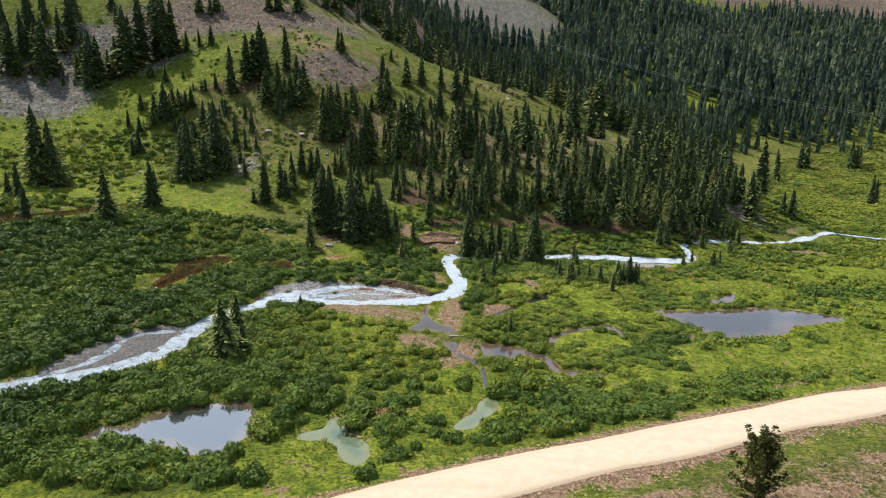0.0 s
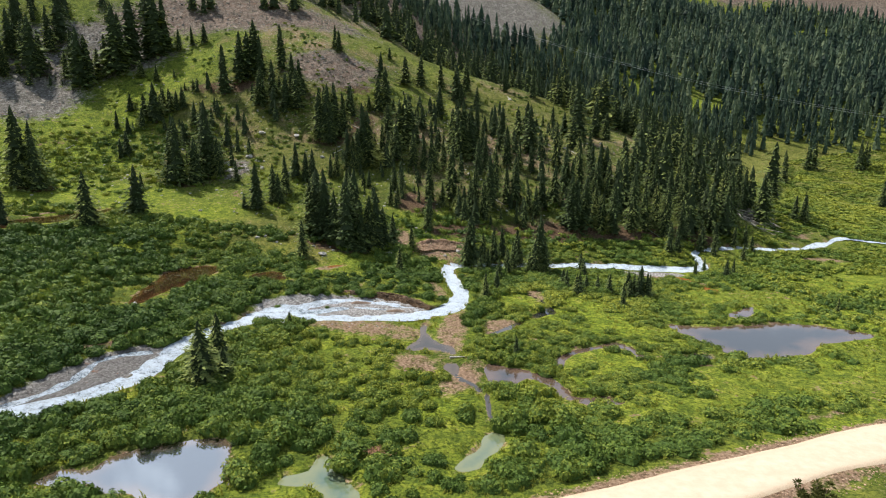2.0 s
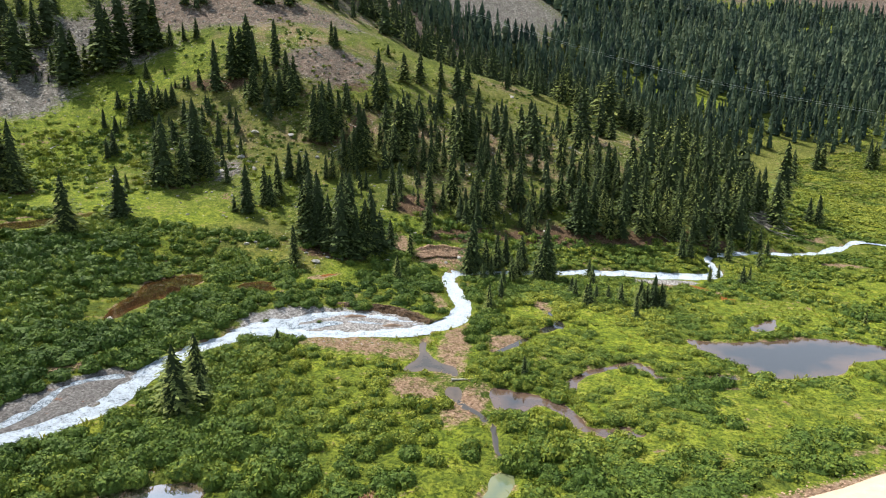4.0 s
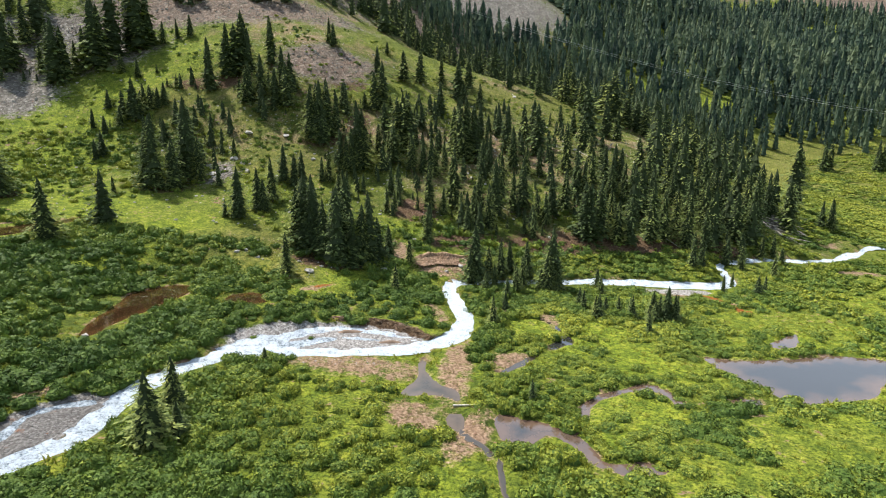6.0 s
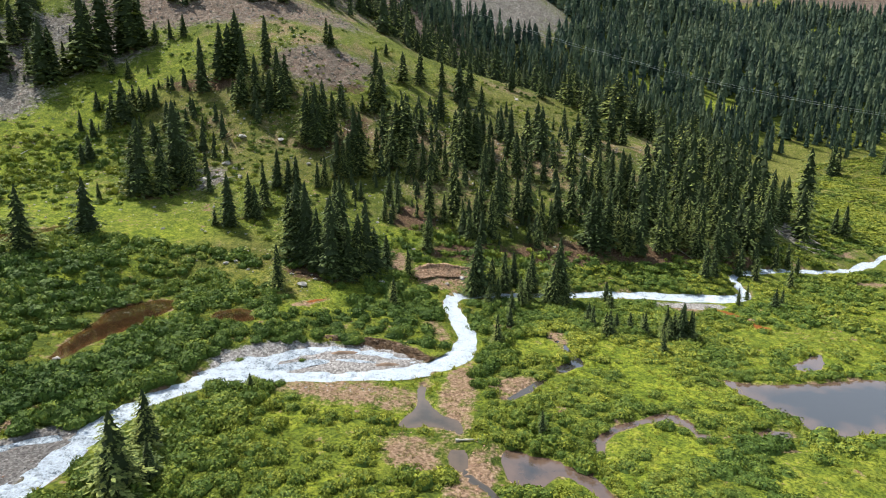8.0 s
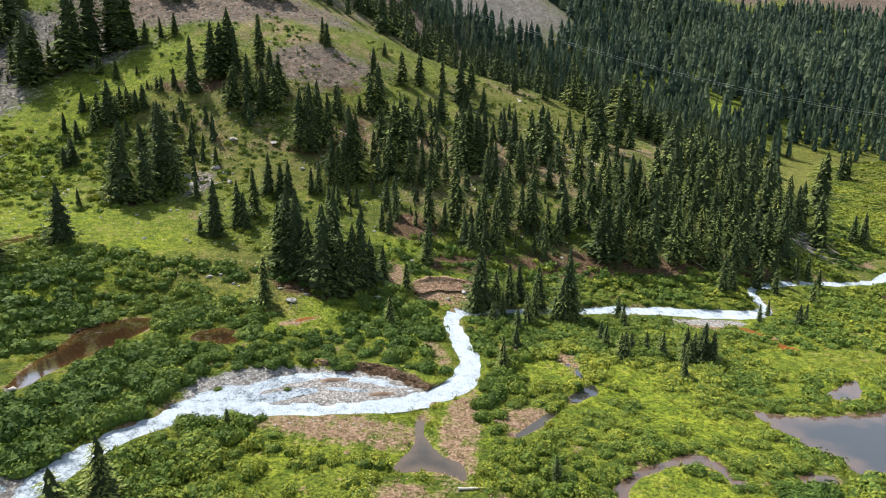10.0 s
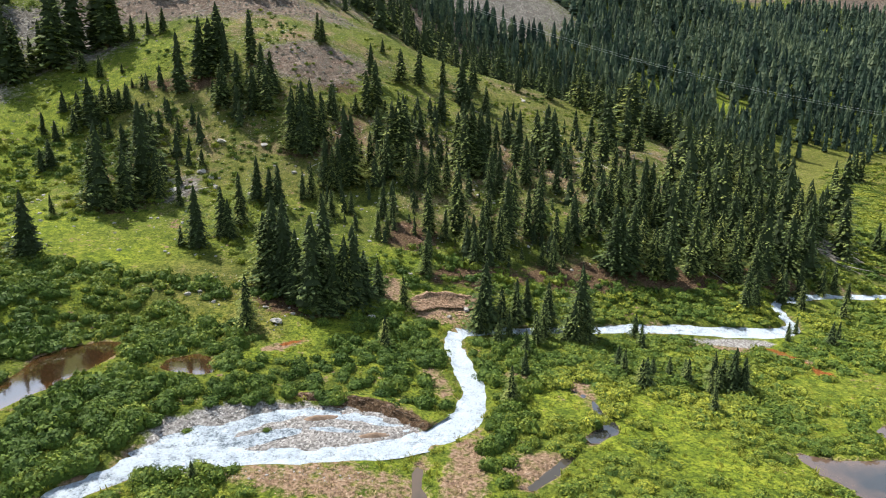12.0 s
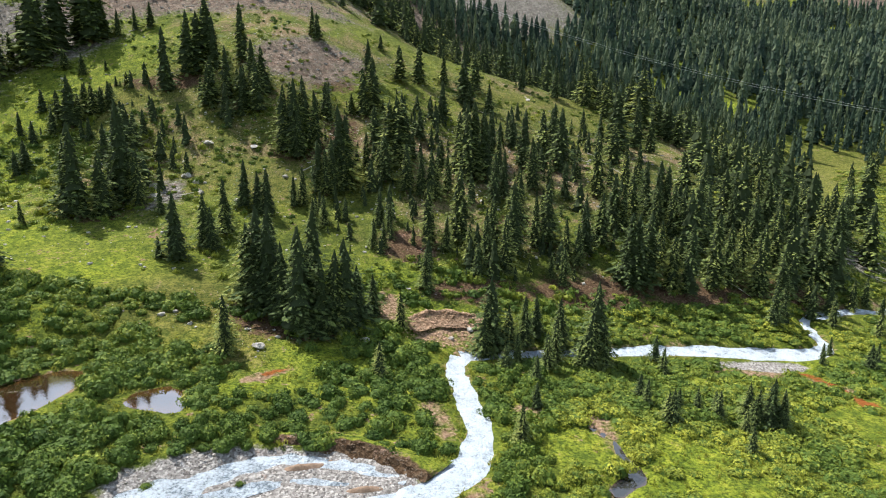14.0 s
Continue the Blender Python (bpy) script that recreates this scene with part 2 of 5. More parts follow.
M_GROUND = ground_material()
M_ROAD = road_material()
M_RAPIDS = rapids_material()
M_POND = pond_material("pond_water", (0.020, 0.021, 0.022), (0.085, 0.056, 0.041), 0.8, 1.55)
M_SKYPOND = pond_material("open_pond_water", (0.034, 0.039, 0.043), (0.115, 0.080, 0.055), 1.0, 2.75)
M_GREEN = pond_material("green_pond_water", (0.065, 0.105, 0.075), (0.14, 0.155, 0.075), 0.6, 1.8)
M_MUD = pond_material("muddy_brook_water", (0.040, 0.035, 0.028), (0.080, 0.060, 0.044), 0.4, 1.45)
M_BROWN = pond_material("iron_brown_water", (0.028, 0.015, 0.007), (0.065, 0.032, 0.013), 1.0, 2.6)
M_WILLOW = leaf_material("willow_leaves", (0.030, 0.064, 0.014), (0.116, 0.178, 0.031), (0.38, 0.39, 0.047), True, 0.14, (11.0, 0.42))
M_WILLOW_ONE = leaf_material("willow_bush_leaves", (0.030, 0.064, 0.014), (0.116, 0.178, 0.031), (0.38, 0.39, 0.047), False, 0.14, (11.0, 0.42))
M_SEDGE = leaf_material("sedge_blades", (0.12, 0.155, 0.018), (0.215, 0.235, 0.028), (0.32, 0.30, 0.06), True, 0.35)
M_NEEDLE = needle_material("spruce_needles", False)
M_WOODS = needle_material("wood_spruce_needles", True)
# needles of the far forest, bluer than those of the hillside spruces
M_FAR_NEEDLE = leaf_material("blue_green_far_needles", (0.017, 0.034, 0.025), (0.055, 0.090, 0.056), (0.150, 0.190, 0.095), True, 0.14)
M_BARK = bark_material()
M_PALE = rock_material("pale_granite", (0.22, 0.21, 0.19), (0.50, 0.48, 0.45))
M_STONE = rock_material("grey_stone", (0.17, 0.155, 0.135), (0.42, 0.39, 0.35))
M_COBBLE = rock_material("river_cobble_stone", (0.15, 0.142, 0.137), (0.45, 0.435, 0.42))
M_WET = rock_material("wet_cobble_stone", (0.07, 0.066, 0.064), (0.25, 0.24, 0.23))
M_EARTH = rock_material("reddish_rubble", (0.25, 0.14, 0.085), (0.55, 0.385, 0.27))
M_CLOD = rock_material("dark_earth_clods", (0.06, 0.042, 0.03), (0.20, 0.15, 0.11))
M_STRAW = leaf_material("dry_straw_blades", (0.17, 0.13, 0.06), (0.30, 0.235, 0.11), (0.42, 0.34, 0.17), True, 0.25)
M_DEAD = grey_wood_material()


# ---- the lie of the land ----
def value_noise(x, y, scale, seed=0):
    """Smooth noise from -1 to 1 with features about `scale` metres wide."""
    x, y = np.asarray(x, float) / scale, np.asarray(y, float) / scale
    i, j = np.floor(x), np.floor(y)
    u, v = x - i, y - j
    u, v = u * u * (3 - 2 * u), v * v * (3 - 2 * v)

    def corner(a, b):
        s = np.sin(a * 127.1 + b * 311.7 + seed * 74.7) * 43758.5453
        return (s - np.floor(s)) * 2 - 1

    return (corner(i, j) * (1 - u) + corner(i + 1, j) * u) * (1 - v) + (corner(i, j + 1) * (1 - u) + corner(i + 1, j + 1) * u) * v


HILL_SWELLS = [
    -0.9, 3.8, -4.6, -3.1, -2.4, -1, -0.3,
    -1.2, -10.5, 0.5, -5.6, -6.1, -2.9, -2.3,
    -3, -7.6, -12.1, -1.3, 7.3, -5.5, 1,
    -9.7, -5.3, 14.9, -4.3, -7.9, 9.3, -7.2,
    -6.5, -5.4, -12.7, 7.1, 16.5, -8.9, 4.9,
    -8.8, 3.7, 10.6, -9.6, -6.9, 10.8, -2.3]
RANGE_SWELLS = [
    -3, 26.4, 13.8, 38.2, 32.2, 25.5, 27.4, 7.2, 34.9,
    7.8, -1.6, -3.4, -43.5, 2.5, -38.9, 48.2, -7.5, 47.2,
    67.1, -33.8, -8.2, 46.9, -4.3, 26.2, -22.2, 25.8, 9.5,
    81.5, -13, 93.1, -37.1, -13.1, -1.2, -21.3, 25.2, 28.2,
    99.4, 44.5, 22.1, 39.9, 12, 21.3, 49.7, -6.2, 83.4,
    46.2, 63.9, 41, 18.4, 45.4, 5.3, 16.1, 16.8, 47.9,
    58.6, 75, 107.3, 43.5, 36.6, 32.2, 63, 53.8, 82.6,
    43.4, 59.9, 65.8, 61.9, 73.7, 93.3, 72.6, 53.1, 92.4,
    39.1, 60.4, 99.6, 202.4, 99.3, 95.7, 78.8, 44.3, 56.1]
HILL_AT = [(a, b, 34.0) for b in (105, 142, 179, 216, 253, 290) for a in range(-135, 136, 45)]
RANGE_AT = [(a, b, 115.0) for b in range(-120, 1001, 140) for a in range(-420, 701, 140)]

GULLY = [(1.6, 115.7), (6.9, 117.3), (16.7, 119.5), (26.8, 121.7), (34.3, 123.1), (41.5, 123.5), (48, 124.5), (53.2, 126.9), (53.8, 131.2), (54.9, 135.6), (65, 140.6), (74.5, 143.4), (85.4, 148.3), (96.2, 156.7), (106.6, 165.3), (116.2, 165.8), (130.8, 168.5), (156.2, 197)]


def smooth(lo, hi, v):
    s = np.clip((np.asarray(v, float) - lo) / (hi - lo), 0, 1)
    return s * s * (3 - 2 * s)


def lie(x, y):
    """The land without road and water: a valley floor that falls gently, a wooded hill and the range behind it."""
    x, y = np.asarray(x, float), np.asarray(y, float)
    z = 1.5 - 0.055 * np.clip(x, -500, 700)
    for (a, b, s), k in zip(HILL_AT + RANGE_AT, HILL_SWELLS + RANGE_SWELLS):
        z = z + k * np.exp(-((x - a) ** 2 + (y - b) ** 2) / (2 * s * s))
    for (ax, ay), (bx, by) in zip(GULLY[:-1], GULLY[1:]):
        s = np.clip(((x - ax) * (bx - ax) + (y - ay) * (by - ay)) / ((bx - ax) ** 2 + (by - ay) ** 2), 0, 1)
        gap = np.hypot(x - ax - s * (bx - ax), y - ay - s * (by - ay))
        trough = gap if ax == GULLY[0][0] else np.minimum(trough, gap)
    z = z - 1.25 * np.exp(-((trough / 8) ** 2) / 2)
    out = np.hypot(x - 100, y - 300)
    z = z + 420 * smooth(650, 1500, out)
    crest = 36 + 0.175 * np.abs(y) + 0.2 * np.maximum(0, np.abs(x) - np.abs(y))
    return np.where(z > crest, crest + 0.1 * (z - crest), z)


def curve_through(points, n=8, closed=False):
    """A smooth line through a few points of the plan."""
    p = np.array(points, float)
    p = np.vstack([p[-1:], p, p[:2]]) if closed else np.vstack([2 * p[0] - p[1], p, 2 * p[-1] - p[-2]])
    out = []
    for k in range(1, len(p) - 2):
        for s in np.arange(n) / n:
            a, b, c, d = p[k - 1 : k + 3]
            out.append(0.5 * (2 * b + (c - a) * s + (2 * a - 5 * b + 4 * c - d) * s**2 + (3 * b - a - 3 * c + d) * s**3))
    if not closed:
        out.append(p[-2])
    return np.array(out)


def far_from(line, x, y, closed=False):
    """Distance from places to a line, the share of the way along it, and, for a closed line, whether they lie inside."""
    x, y = np.ravel(x), np.ravel(y)
    best, where, inside = np.full(len(x), 1e9), np.zeros(len(x)), np.zeros(len(x), bool)
    a = line[:, :2]
    b = np.roll(a, -1, 0) if closed else a[1:]
    for k in range(len(b)):
        (ax, ay), (bx, by) = a[k], b[k]
        dx, dy = bx - ax, by - ay
        s = np.clip(((x - ax) * dx + (y - ay) * dy) / max(dx * dx + dy * dy, 1e-9), 0, 1)
        d = np.hypot(x - ax - s * dx, y - ay - s * dy)
        near = d < best
        best[near], where[near] = d[near], k + s[near]
        if closed and ay != by:
            inside ^= ((ay > y) != (by > y)) & (x < ax + (y - ay) / (by - ay) * dx)
    return best, where, inside


class Stream:
    """A running water: places and half-widths along its middle."""

    def __init__(self, rows, quick=1.0, wide=1.0):
        self.line, self.quick = curve_through(rows, 6) * (1, 1, wide), quick

    def near(self, x, y):
        d, s, _ = far_from(self.line, x, y)
        return d - np.interp(s, np.arange(len(self.line)), self.line[:, 2])


class Pond:
    def __init__(self, outline, level, stuff, label):
        self.line, self.level, self.stuff, self.label = curve_through(outline, 5, True), level, stuff, label

    def near(self, x, y):
        d, _, inside = far_from(self.line, x, y, True)
        return np.where(inside, -d, d)


ROAD = curve_through([(-120, 9), (-70, 18), (-40, 20.5), (-18, 30.2), (-7.4, 35.3), (0, 39.1), (10, 43.5), (19, 47.0), (33, 52.8), (46, 57.5), (64, 62.5), (90, 66), (130, 68), (200, 60)], 8)
ROAD_HALF = 2.65
MAIN = Stream([(-70, 44, 2.2), (-52, 49.5, 2.2), (-42.2, 53.8, 1.8), (-38.2, 56.2, 1.6), (-34.2, 59.9, 1.5), (-31.3, 64.6, 1.5), (-30.8, 69.3, 1.4), (-30.1, 73.6, 1.4), (-28.6, 77.5, 1.5), (-26.4, 80.6, 1.6), (-23.6, 82.9, 1.7), (-20, 83.9, 1.6), (-14.8, 84.6, 1.3), (-11, 85.2, 1.25), (-6, 86.7, 1.35), (-2, 88.9, 1.7), (0.9, 91.9, 1.8), (2.6, 96.3, 1.6), (2.5, 101.3, 1.5), (1.5, 107.6, 1.4), (0.8, 112.2, 1.3), (1.6, 115.7, 1.3)], 0.95, 0.76)
UPPER = Stream([(1.6, 115.7, 1.3), (6.9, 117.3, 1.2), (16.7, 119.5, 1.2), (26.8, 121.7, 1.6), (34.3, 123.1, 1.8), (41.5, 123.5, 2.1), (48, 124.5, 2.0), (53.2, 126.9, 1.4), (53.8, 131.2, 1.1), (54.9, 135.6, 1.1), (65, 140.6, 1.7), (74.5, 143.4, 1.7), (85.4, 148.3, 1.4), (96.2, 156.7, 1.1), (106.6, 165.3, 0.7), (116.2, 165.8, 0.5), (130.8, 168.5, 0.4), (156.2, 197, 0.3)], 0.9, 0.8)
NORTH_ARM = Stream([(-42.5, 55.6, 0.6), (-39.6, 58.4, 0.6), (-38.0, 61, 0.5), (-37.2, 64.2, 0.5), (-37.1, 67.2, 0.5), (-35.6, 69.4, 0.5), (-33.4, 70.2, 0.5), (-31.0, 71.0, 0.4)], 0.75, 0.6)
BAR_ARM = Stream([(-25.2, 82.8, 2.0), (-22.0, 86.8, 2.0), (-18.4, 89.9, 1.5), (-13.6, 92.2, 0.8), (-8, 91.9, 0.4), (-3.6, 90.6, 0.25)], 0.8, 0.85)
BAR_CROSS = Stream([(-20.4, 84.6, 1.4), (-17.6, 86.8, 0.9), (-13.5, 89.2, 0.35), (-8, 89.6, 0.2)], 0.72, 0.9)
BROOK = Stream([(1.3, 69.0, 0.2), (1.9, 67.5, 0.3), (3.1, 66.2, 0.2), (4.2, 63.7, 0.3), (4.6, 62.0, 0.35), (4.5, 60.6, 0.3), (4.6, 58.2, 0.2)], 0.0)
SIDE_BROOK = Stream([(13.8, 101.1, 0.25), (15.1, 99.5, 0.35), (15.6, 96.4, 0.6), (16.1, 93.3, 0.85), (14.5, 91.7, 0.9), (13.3, 90.2, 0.6)], 0.0)
MUD_BROOK = Stream([(10.6, 87.2, 0.4), (8.8, 84.8, 0.6), (6.4, 82.2, 0.4)], 0.0)
STREAMS = [MAIN, UPPER, NORTH_ARM, BAR_ARM, BAR_CROSS]
BROOKS = [BROOK, SIDE_BROOK, MUD_BROOK]
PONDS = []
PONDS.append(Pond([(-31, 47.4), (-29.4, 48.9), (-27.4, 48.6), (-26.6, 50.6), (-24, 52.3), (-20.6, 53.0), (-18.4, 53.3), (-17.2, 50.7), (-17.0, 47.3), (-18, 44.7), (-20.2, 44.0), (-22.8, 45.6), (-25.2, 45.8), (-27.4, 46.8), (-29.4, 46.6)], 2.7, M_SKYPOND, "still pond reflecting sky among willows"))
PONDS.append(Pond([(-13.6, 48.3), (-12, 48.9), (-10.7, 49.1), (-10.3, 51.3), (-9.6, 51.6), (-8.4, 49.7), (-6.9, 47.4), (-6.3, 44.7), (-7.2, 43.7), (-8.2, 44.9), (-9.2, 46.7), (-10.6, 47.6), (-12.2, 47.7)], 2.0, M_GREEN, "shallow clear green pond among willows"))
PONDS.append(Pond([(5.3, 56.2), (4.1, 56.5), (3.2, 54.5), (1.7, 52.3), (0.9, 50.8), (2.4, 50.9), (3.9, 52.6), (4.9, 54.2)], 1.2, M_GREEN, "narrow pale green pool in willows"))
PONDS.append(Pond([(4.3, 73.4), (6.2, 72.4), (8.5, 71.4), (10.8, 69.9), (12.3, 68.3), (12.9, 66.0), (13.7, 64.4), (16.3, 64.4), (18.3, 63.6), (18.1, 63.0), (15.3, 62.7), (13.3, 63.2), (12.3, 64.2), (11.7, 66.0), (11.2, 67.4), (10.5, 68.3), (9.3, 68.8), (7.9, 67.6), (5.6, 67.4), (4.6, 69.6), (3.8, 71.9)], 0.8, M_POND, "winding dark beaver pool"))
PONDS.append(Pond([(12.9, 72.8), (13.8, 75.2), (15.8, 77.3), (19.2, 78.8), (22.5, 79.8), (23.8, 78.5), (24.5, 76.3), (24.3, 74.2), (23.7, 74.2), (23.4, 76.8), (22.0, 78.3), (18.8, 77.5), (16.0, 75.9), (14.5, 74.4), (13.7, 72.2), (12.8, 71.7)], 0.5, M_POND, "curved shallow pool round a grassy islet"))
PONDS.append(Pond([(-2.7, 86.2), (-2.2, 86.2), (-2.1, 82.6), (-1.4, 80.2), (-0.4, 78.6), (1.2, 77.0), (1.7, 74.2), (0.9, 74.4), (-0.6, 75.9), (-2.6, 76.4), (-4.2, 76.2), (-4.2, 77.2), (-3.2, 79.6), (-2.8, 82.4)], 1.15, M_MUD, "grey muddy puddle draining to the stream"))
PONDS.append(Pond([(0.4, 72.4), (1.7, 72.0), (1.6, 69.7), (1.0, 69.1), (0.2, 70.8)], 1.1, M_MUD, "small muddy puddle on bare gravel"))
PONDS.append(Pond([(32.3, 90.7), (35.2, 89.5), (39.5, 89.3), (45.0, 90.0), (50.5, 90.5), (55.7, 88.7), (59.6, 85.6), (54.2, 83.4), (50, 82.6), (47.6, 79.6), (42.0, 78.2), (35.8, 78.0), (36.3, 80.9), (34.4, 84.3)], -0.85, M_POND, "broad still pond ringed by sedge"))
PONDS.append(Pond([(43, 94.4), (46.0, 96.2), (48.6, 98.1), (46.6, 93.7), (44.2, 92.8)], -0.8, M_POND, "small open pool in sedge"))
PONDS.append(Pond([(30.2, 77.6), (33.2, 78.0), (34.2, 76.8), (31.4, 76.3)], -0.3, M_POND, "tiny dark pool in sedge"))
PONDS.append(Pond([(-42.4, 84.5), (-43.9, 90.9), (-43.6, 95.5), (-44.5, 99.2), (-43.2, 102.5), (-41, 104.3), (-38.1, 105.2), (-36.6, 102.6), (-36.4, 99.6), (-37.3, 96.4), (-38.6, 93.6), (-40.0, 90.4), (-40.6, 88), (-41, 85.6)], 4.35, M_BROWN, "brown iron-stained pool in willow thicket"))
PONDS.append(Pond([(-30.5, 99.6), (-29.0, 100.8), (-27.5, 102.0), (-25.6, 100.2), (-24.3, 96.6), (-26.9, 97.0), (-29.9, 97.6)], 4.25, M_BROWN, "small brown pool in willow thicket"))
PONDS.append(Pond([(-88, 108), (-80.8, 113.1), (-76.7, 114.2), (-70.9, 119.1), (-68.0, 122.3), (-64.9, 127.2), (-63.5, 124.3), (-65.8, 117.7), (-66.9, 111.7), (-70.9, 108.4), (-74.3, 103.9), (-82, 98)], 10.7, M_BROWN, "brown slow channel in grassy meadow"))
# gravel and mud beside the water: middle, half-lengths, turn
BARE = [(-9.4, 81.6, 7.8, 2.9, -0.06), (1.0, 80.5, 2.1, 8.4, -0.1), (7.4, 85.6, 3.2, 2.0, 0.55), (-3.2, 71.2, 2.6, 3.6, 0.3), (2.0, 68, 1.8, 5.5, -0.35), (-1.2, 100.5, 1.4, 4.0, 0.3), (2.2, 84.5, 1.4, 5.0, 0), (14.8, 102, 1.2, 1.6, 0), (15.1, 99.5, 1.0, 1.8, 0.4), (8.2, 103.5, 2.0, 1.2, 0), (38, 117.0, 5.5, 1.6, 0.05), (46.5, 114.6, 5.0, 1.0, -0.6)]
BARE += [(13, 37.6, 6, 0.9, 0.40), (27, 39.5, 7, 1.6, 0.3), (38, 45.5, 6, 1.1, 0.36), (24, 36, 5, 1.5, 0.2), (37, 60.2, 3, 0.5, 0.36), (84, 137.5, 7, 1.6, 0.2), (62, 117, 3, 1.3, 0), (-38.5, 70.8, 3.0, 1.0, 0.7), (-26, 49.8, 2.4, 0.9, 0.7), (-27.6, 47.0, 1.6, 1.2, 0), (-39.5, 56.6, 2.4, 0.9, 0.3), (93, 160, 5, 1.4, 0.7), (-19, 104.5, 3.0, 0.8, 0.7), (31, 73.8, 1.0, 0.8, 0), (-8, 124, 3, 4, 0), (0.0, 120.6, 5.2, 3.6, 0.1), (-73, 119.5, 9, 0.6, 0.7)]
# bare soil, painted darker for tree shade at the hill foot and clumps
LOAM_AND_SHADE = [(5, 131, 9, 3.4, 0.2), (21, 134, 11, 4.2, 0.1), (37, 137, 11, 4.2, 0.15), (54, 141, 9, 3.4, 0.1), (12, 150, 6, 5, 0.3), (-6, 142, 5, 5, 0), (-18, 117, 9, 4.5, 0.1), (-29, 171, 6, 3, 0), (-88, 138, 4, 3, 0), (-58, 145, 5, 3, 0), (-27, 196, 6, 4, 0), (-64, 192, 12, 3, 0), (-22, 178, 3, 7, 0)]
RUST = [(46.8, 113.2, 0.6, 4.0, 0.2), (47.6, 110.0, 1.1, 0.9, 0), (45.0, 117.0, 0.6, 1.6, 0.3), (-18.2, 105.4, 1.4, 0.5, 0.7)]
DRYISH = [(-33, 118, 9, 9, 0), (-24, 110, 4, 6, 0.3), (26, 35, 32, 9, 0.35), (60, 45, 40, 12, 0.2), (26, 225, 26, 14, 0.4), (175, 285, 70, 60, 0.5), (-35, 172, 20, 16, 0), (-55, 180, 24, 18, 0), (30, 186, 22, 26, 0)]
SCREE = [(-33, 204, 15, 10, 0.1), (-122, 186, 18, 13, 0.2), (-75, 243, 46, 16, 0.1), (-116, 208, 30, 11, 0.3), (-114, 227, 30, 9, 0.2), (20, 450, 70, 44, 0.3), (-90, 340, 130, 70, 0), (-51, 153, 4.5, 6, 0.2), (81, 166, 6, 9, 0.5),
         (450, 700, 160, 72, -0.1), (600, 640, 140, 80, 0.3), (-300, 420, 160, 120, 0)]


# open grass between the willow thickets
MEADOWS = [(-33, 117, 8.5, 8.5, 0), (-24, 111, 5, 5, 0), (-16, 110, 8, 2.5, 0.2), (-19, 103.5, 4.5, 3, 0.5), (-70, 128, 26, 7, 0.1), (-48, 136, 12, 7, 0.1), (50, 106, 12, 4.5, 0), (62, 92, 22, 9, 0.1), (40, 72, 14, 5.5, 0.2), (54, 74, 16, 9, 0.2), (24, 62, 9, 4, 0.3), (20, 74, 4, 3, 0), (80, 82, 20, 14, 0.1), (27, 90, 6, 7, 0), (24, 84, 4, 5, 0.3), (42, 98, 10, 4, 0.1), (34, 70, 10, 5, 0.3), (12, 97, 4, 3, 0), (30, 66, 8, 4, 0.3), (84, 118, 18, 8, 0.2), (22, 97, 4, 3, 0), (-11, 44, 6, 4, 0)]


# where trees grow thickly, and the gaps in them
WOODS = [(-6, 214, 26, 9, 0.1), (-14, 242, 22, 8, 0), (42, 250, 22, 9, -0.2), (22, 160, 42, 22, 0.12), (42, 140, 34, 5.5, 0.13), (6, 135, 8, 4, 0.2), (58, 178, 28, 40, 0.35), (4, 186, 22, 22, 0), (70, 215, 22, 40, 0), (90, 222, 15, 34, -0.3), (-8, 150, 14, 12, 0), (10, 300, 60, 42, 0), (-40, 290, 50, 22, 0), (70, 330, 45, 60, 0), (25, 268, 34, 16, 0.1)]
RANGE_WOODS = [(25, 385, 60, 34, 0.3), (220, 450, 190, 115, 0.12), (110, 360, 70, 55, 0.2), (340, 400, 160, 90, 0), (150, 560, 130, 90, 0), (420, 560, 200, 120, 0.1)]
LEFT_WOODS = [(-103, 196, 11, 9, 0.2), (-93, 212, 13, 9, 0), (-126, 214, 18, 11, 0), (-76, 226, 5, 6, 0), (-140, 240, 40, 16, 0.2), (-64, 252, 10, 7, 0), (-86, 246, 8, 6, 0), (-152, 200, 22, 26, 0)]
SAPLINGS = [(-75, 182, 14, 9, 0.1), (-62, 172, 12, 8, 0), (-56, 160, 10, 7, 0), (-22, 158, 8, 10, 0), (-15, 140, 8, 7, 0), (12, 140, 20, 6, 0.1), (2, 152, 24, 14, 0), (24, 158, 26, 18, 0.3), (-10, 182, 20, 16, 0), (26, 190, 16, 20, 0.3), (-44, 184, 10, 7, 0), (-118, 205, 20, 10, 0.2)]
GLADES = [(36, 188, 7, 15, 0.5), (46, 172, 4.5, 13, 0.6), (21, 226, 19, 14, 0.4), (20, 152, 4, 7, 0.3), (122, 394, 16, 9, -0.6), (156, 382, 16, 10, -0.5), (146, 430, 10, 8, 0), (172, 338, 12, 5, 0), (330, 575, 22, 8, 0), (226, 335, 14, 6, 0.3), (190, 305, 46, 15, 0.2), (163, 245, 56, 50, 0.5), (63, 172, 3, 14, 0.7), (88, 290, 14, 4, 0.5), (-33, 204, 14, 11, 0), (28, 450, 60, 42, 0.3), (0, 205, 6, 16, 0.4), (70, 200, 4.5, 18, 0.6), (-2, 132, 12, 7, 0), (122, 192, 16, 24, 0.3), (450, 695, 150, 75, -0.1)]
# where the far forest ends below the bare peaks
TREELINE = ([150, 274, 348, 394, 460, 640], [720, 650, 622, 568, 530, 450])


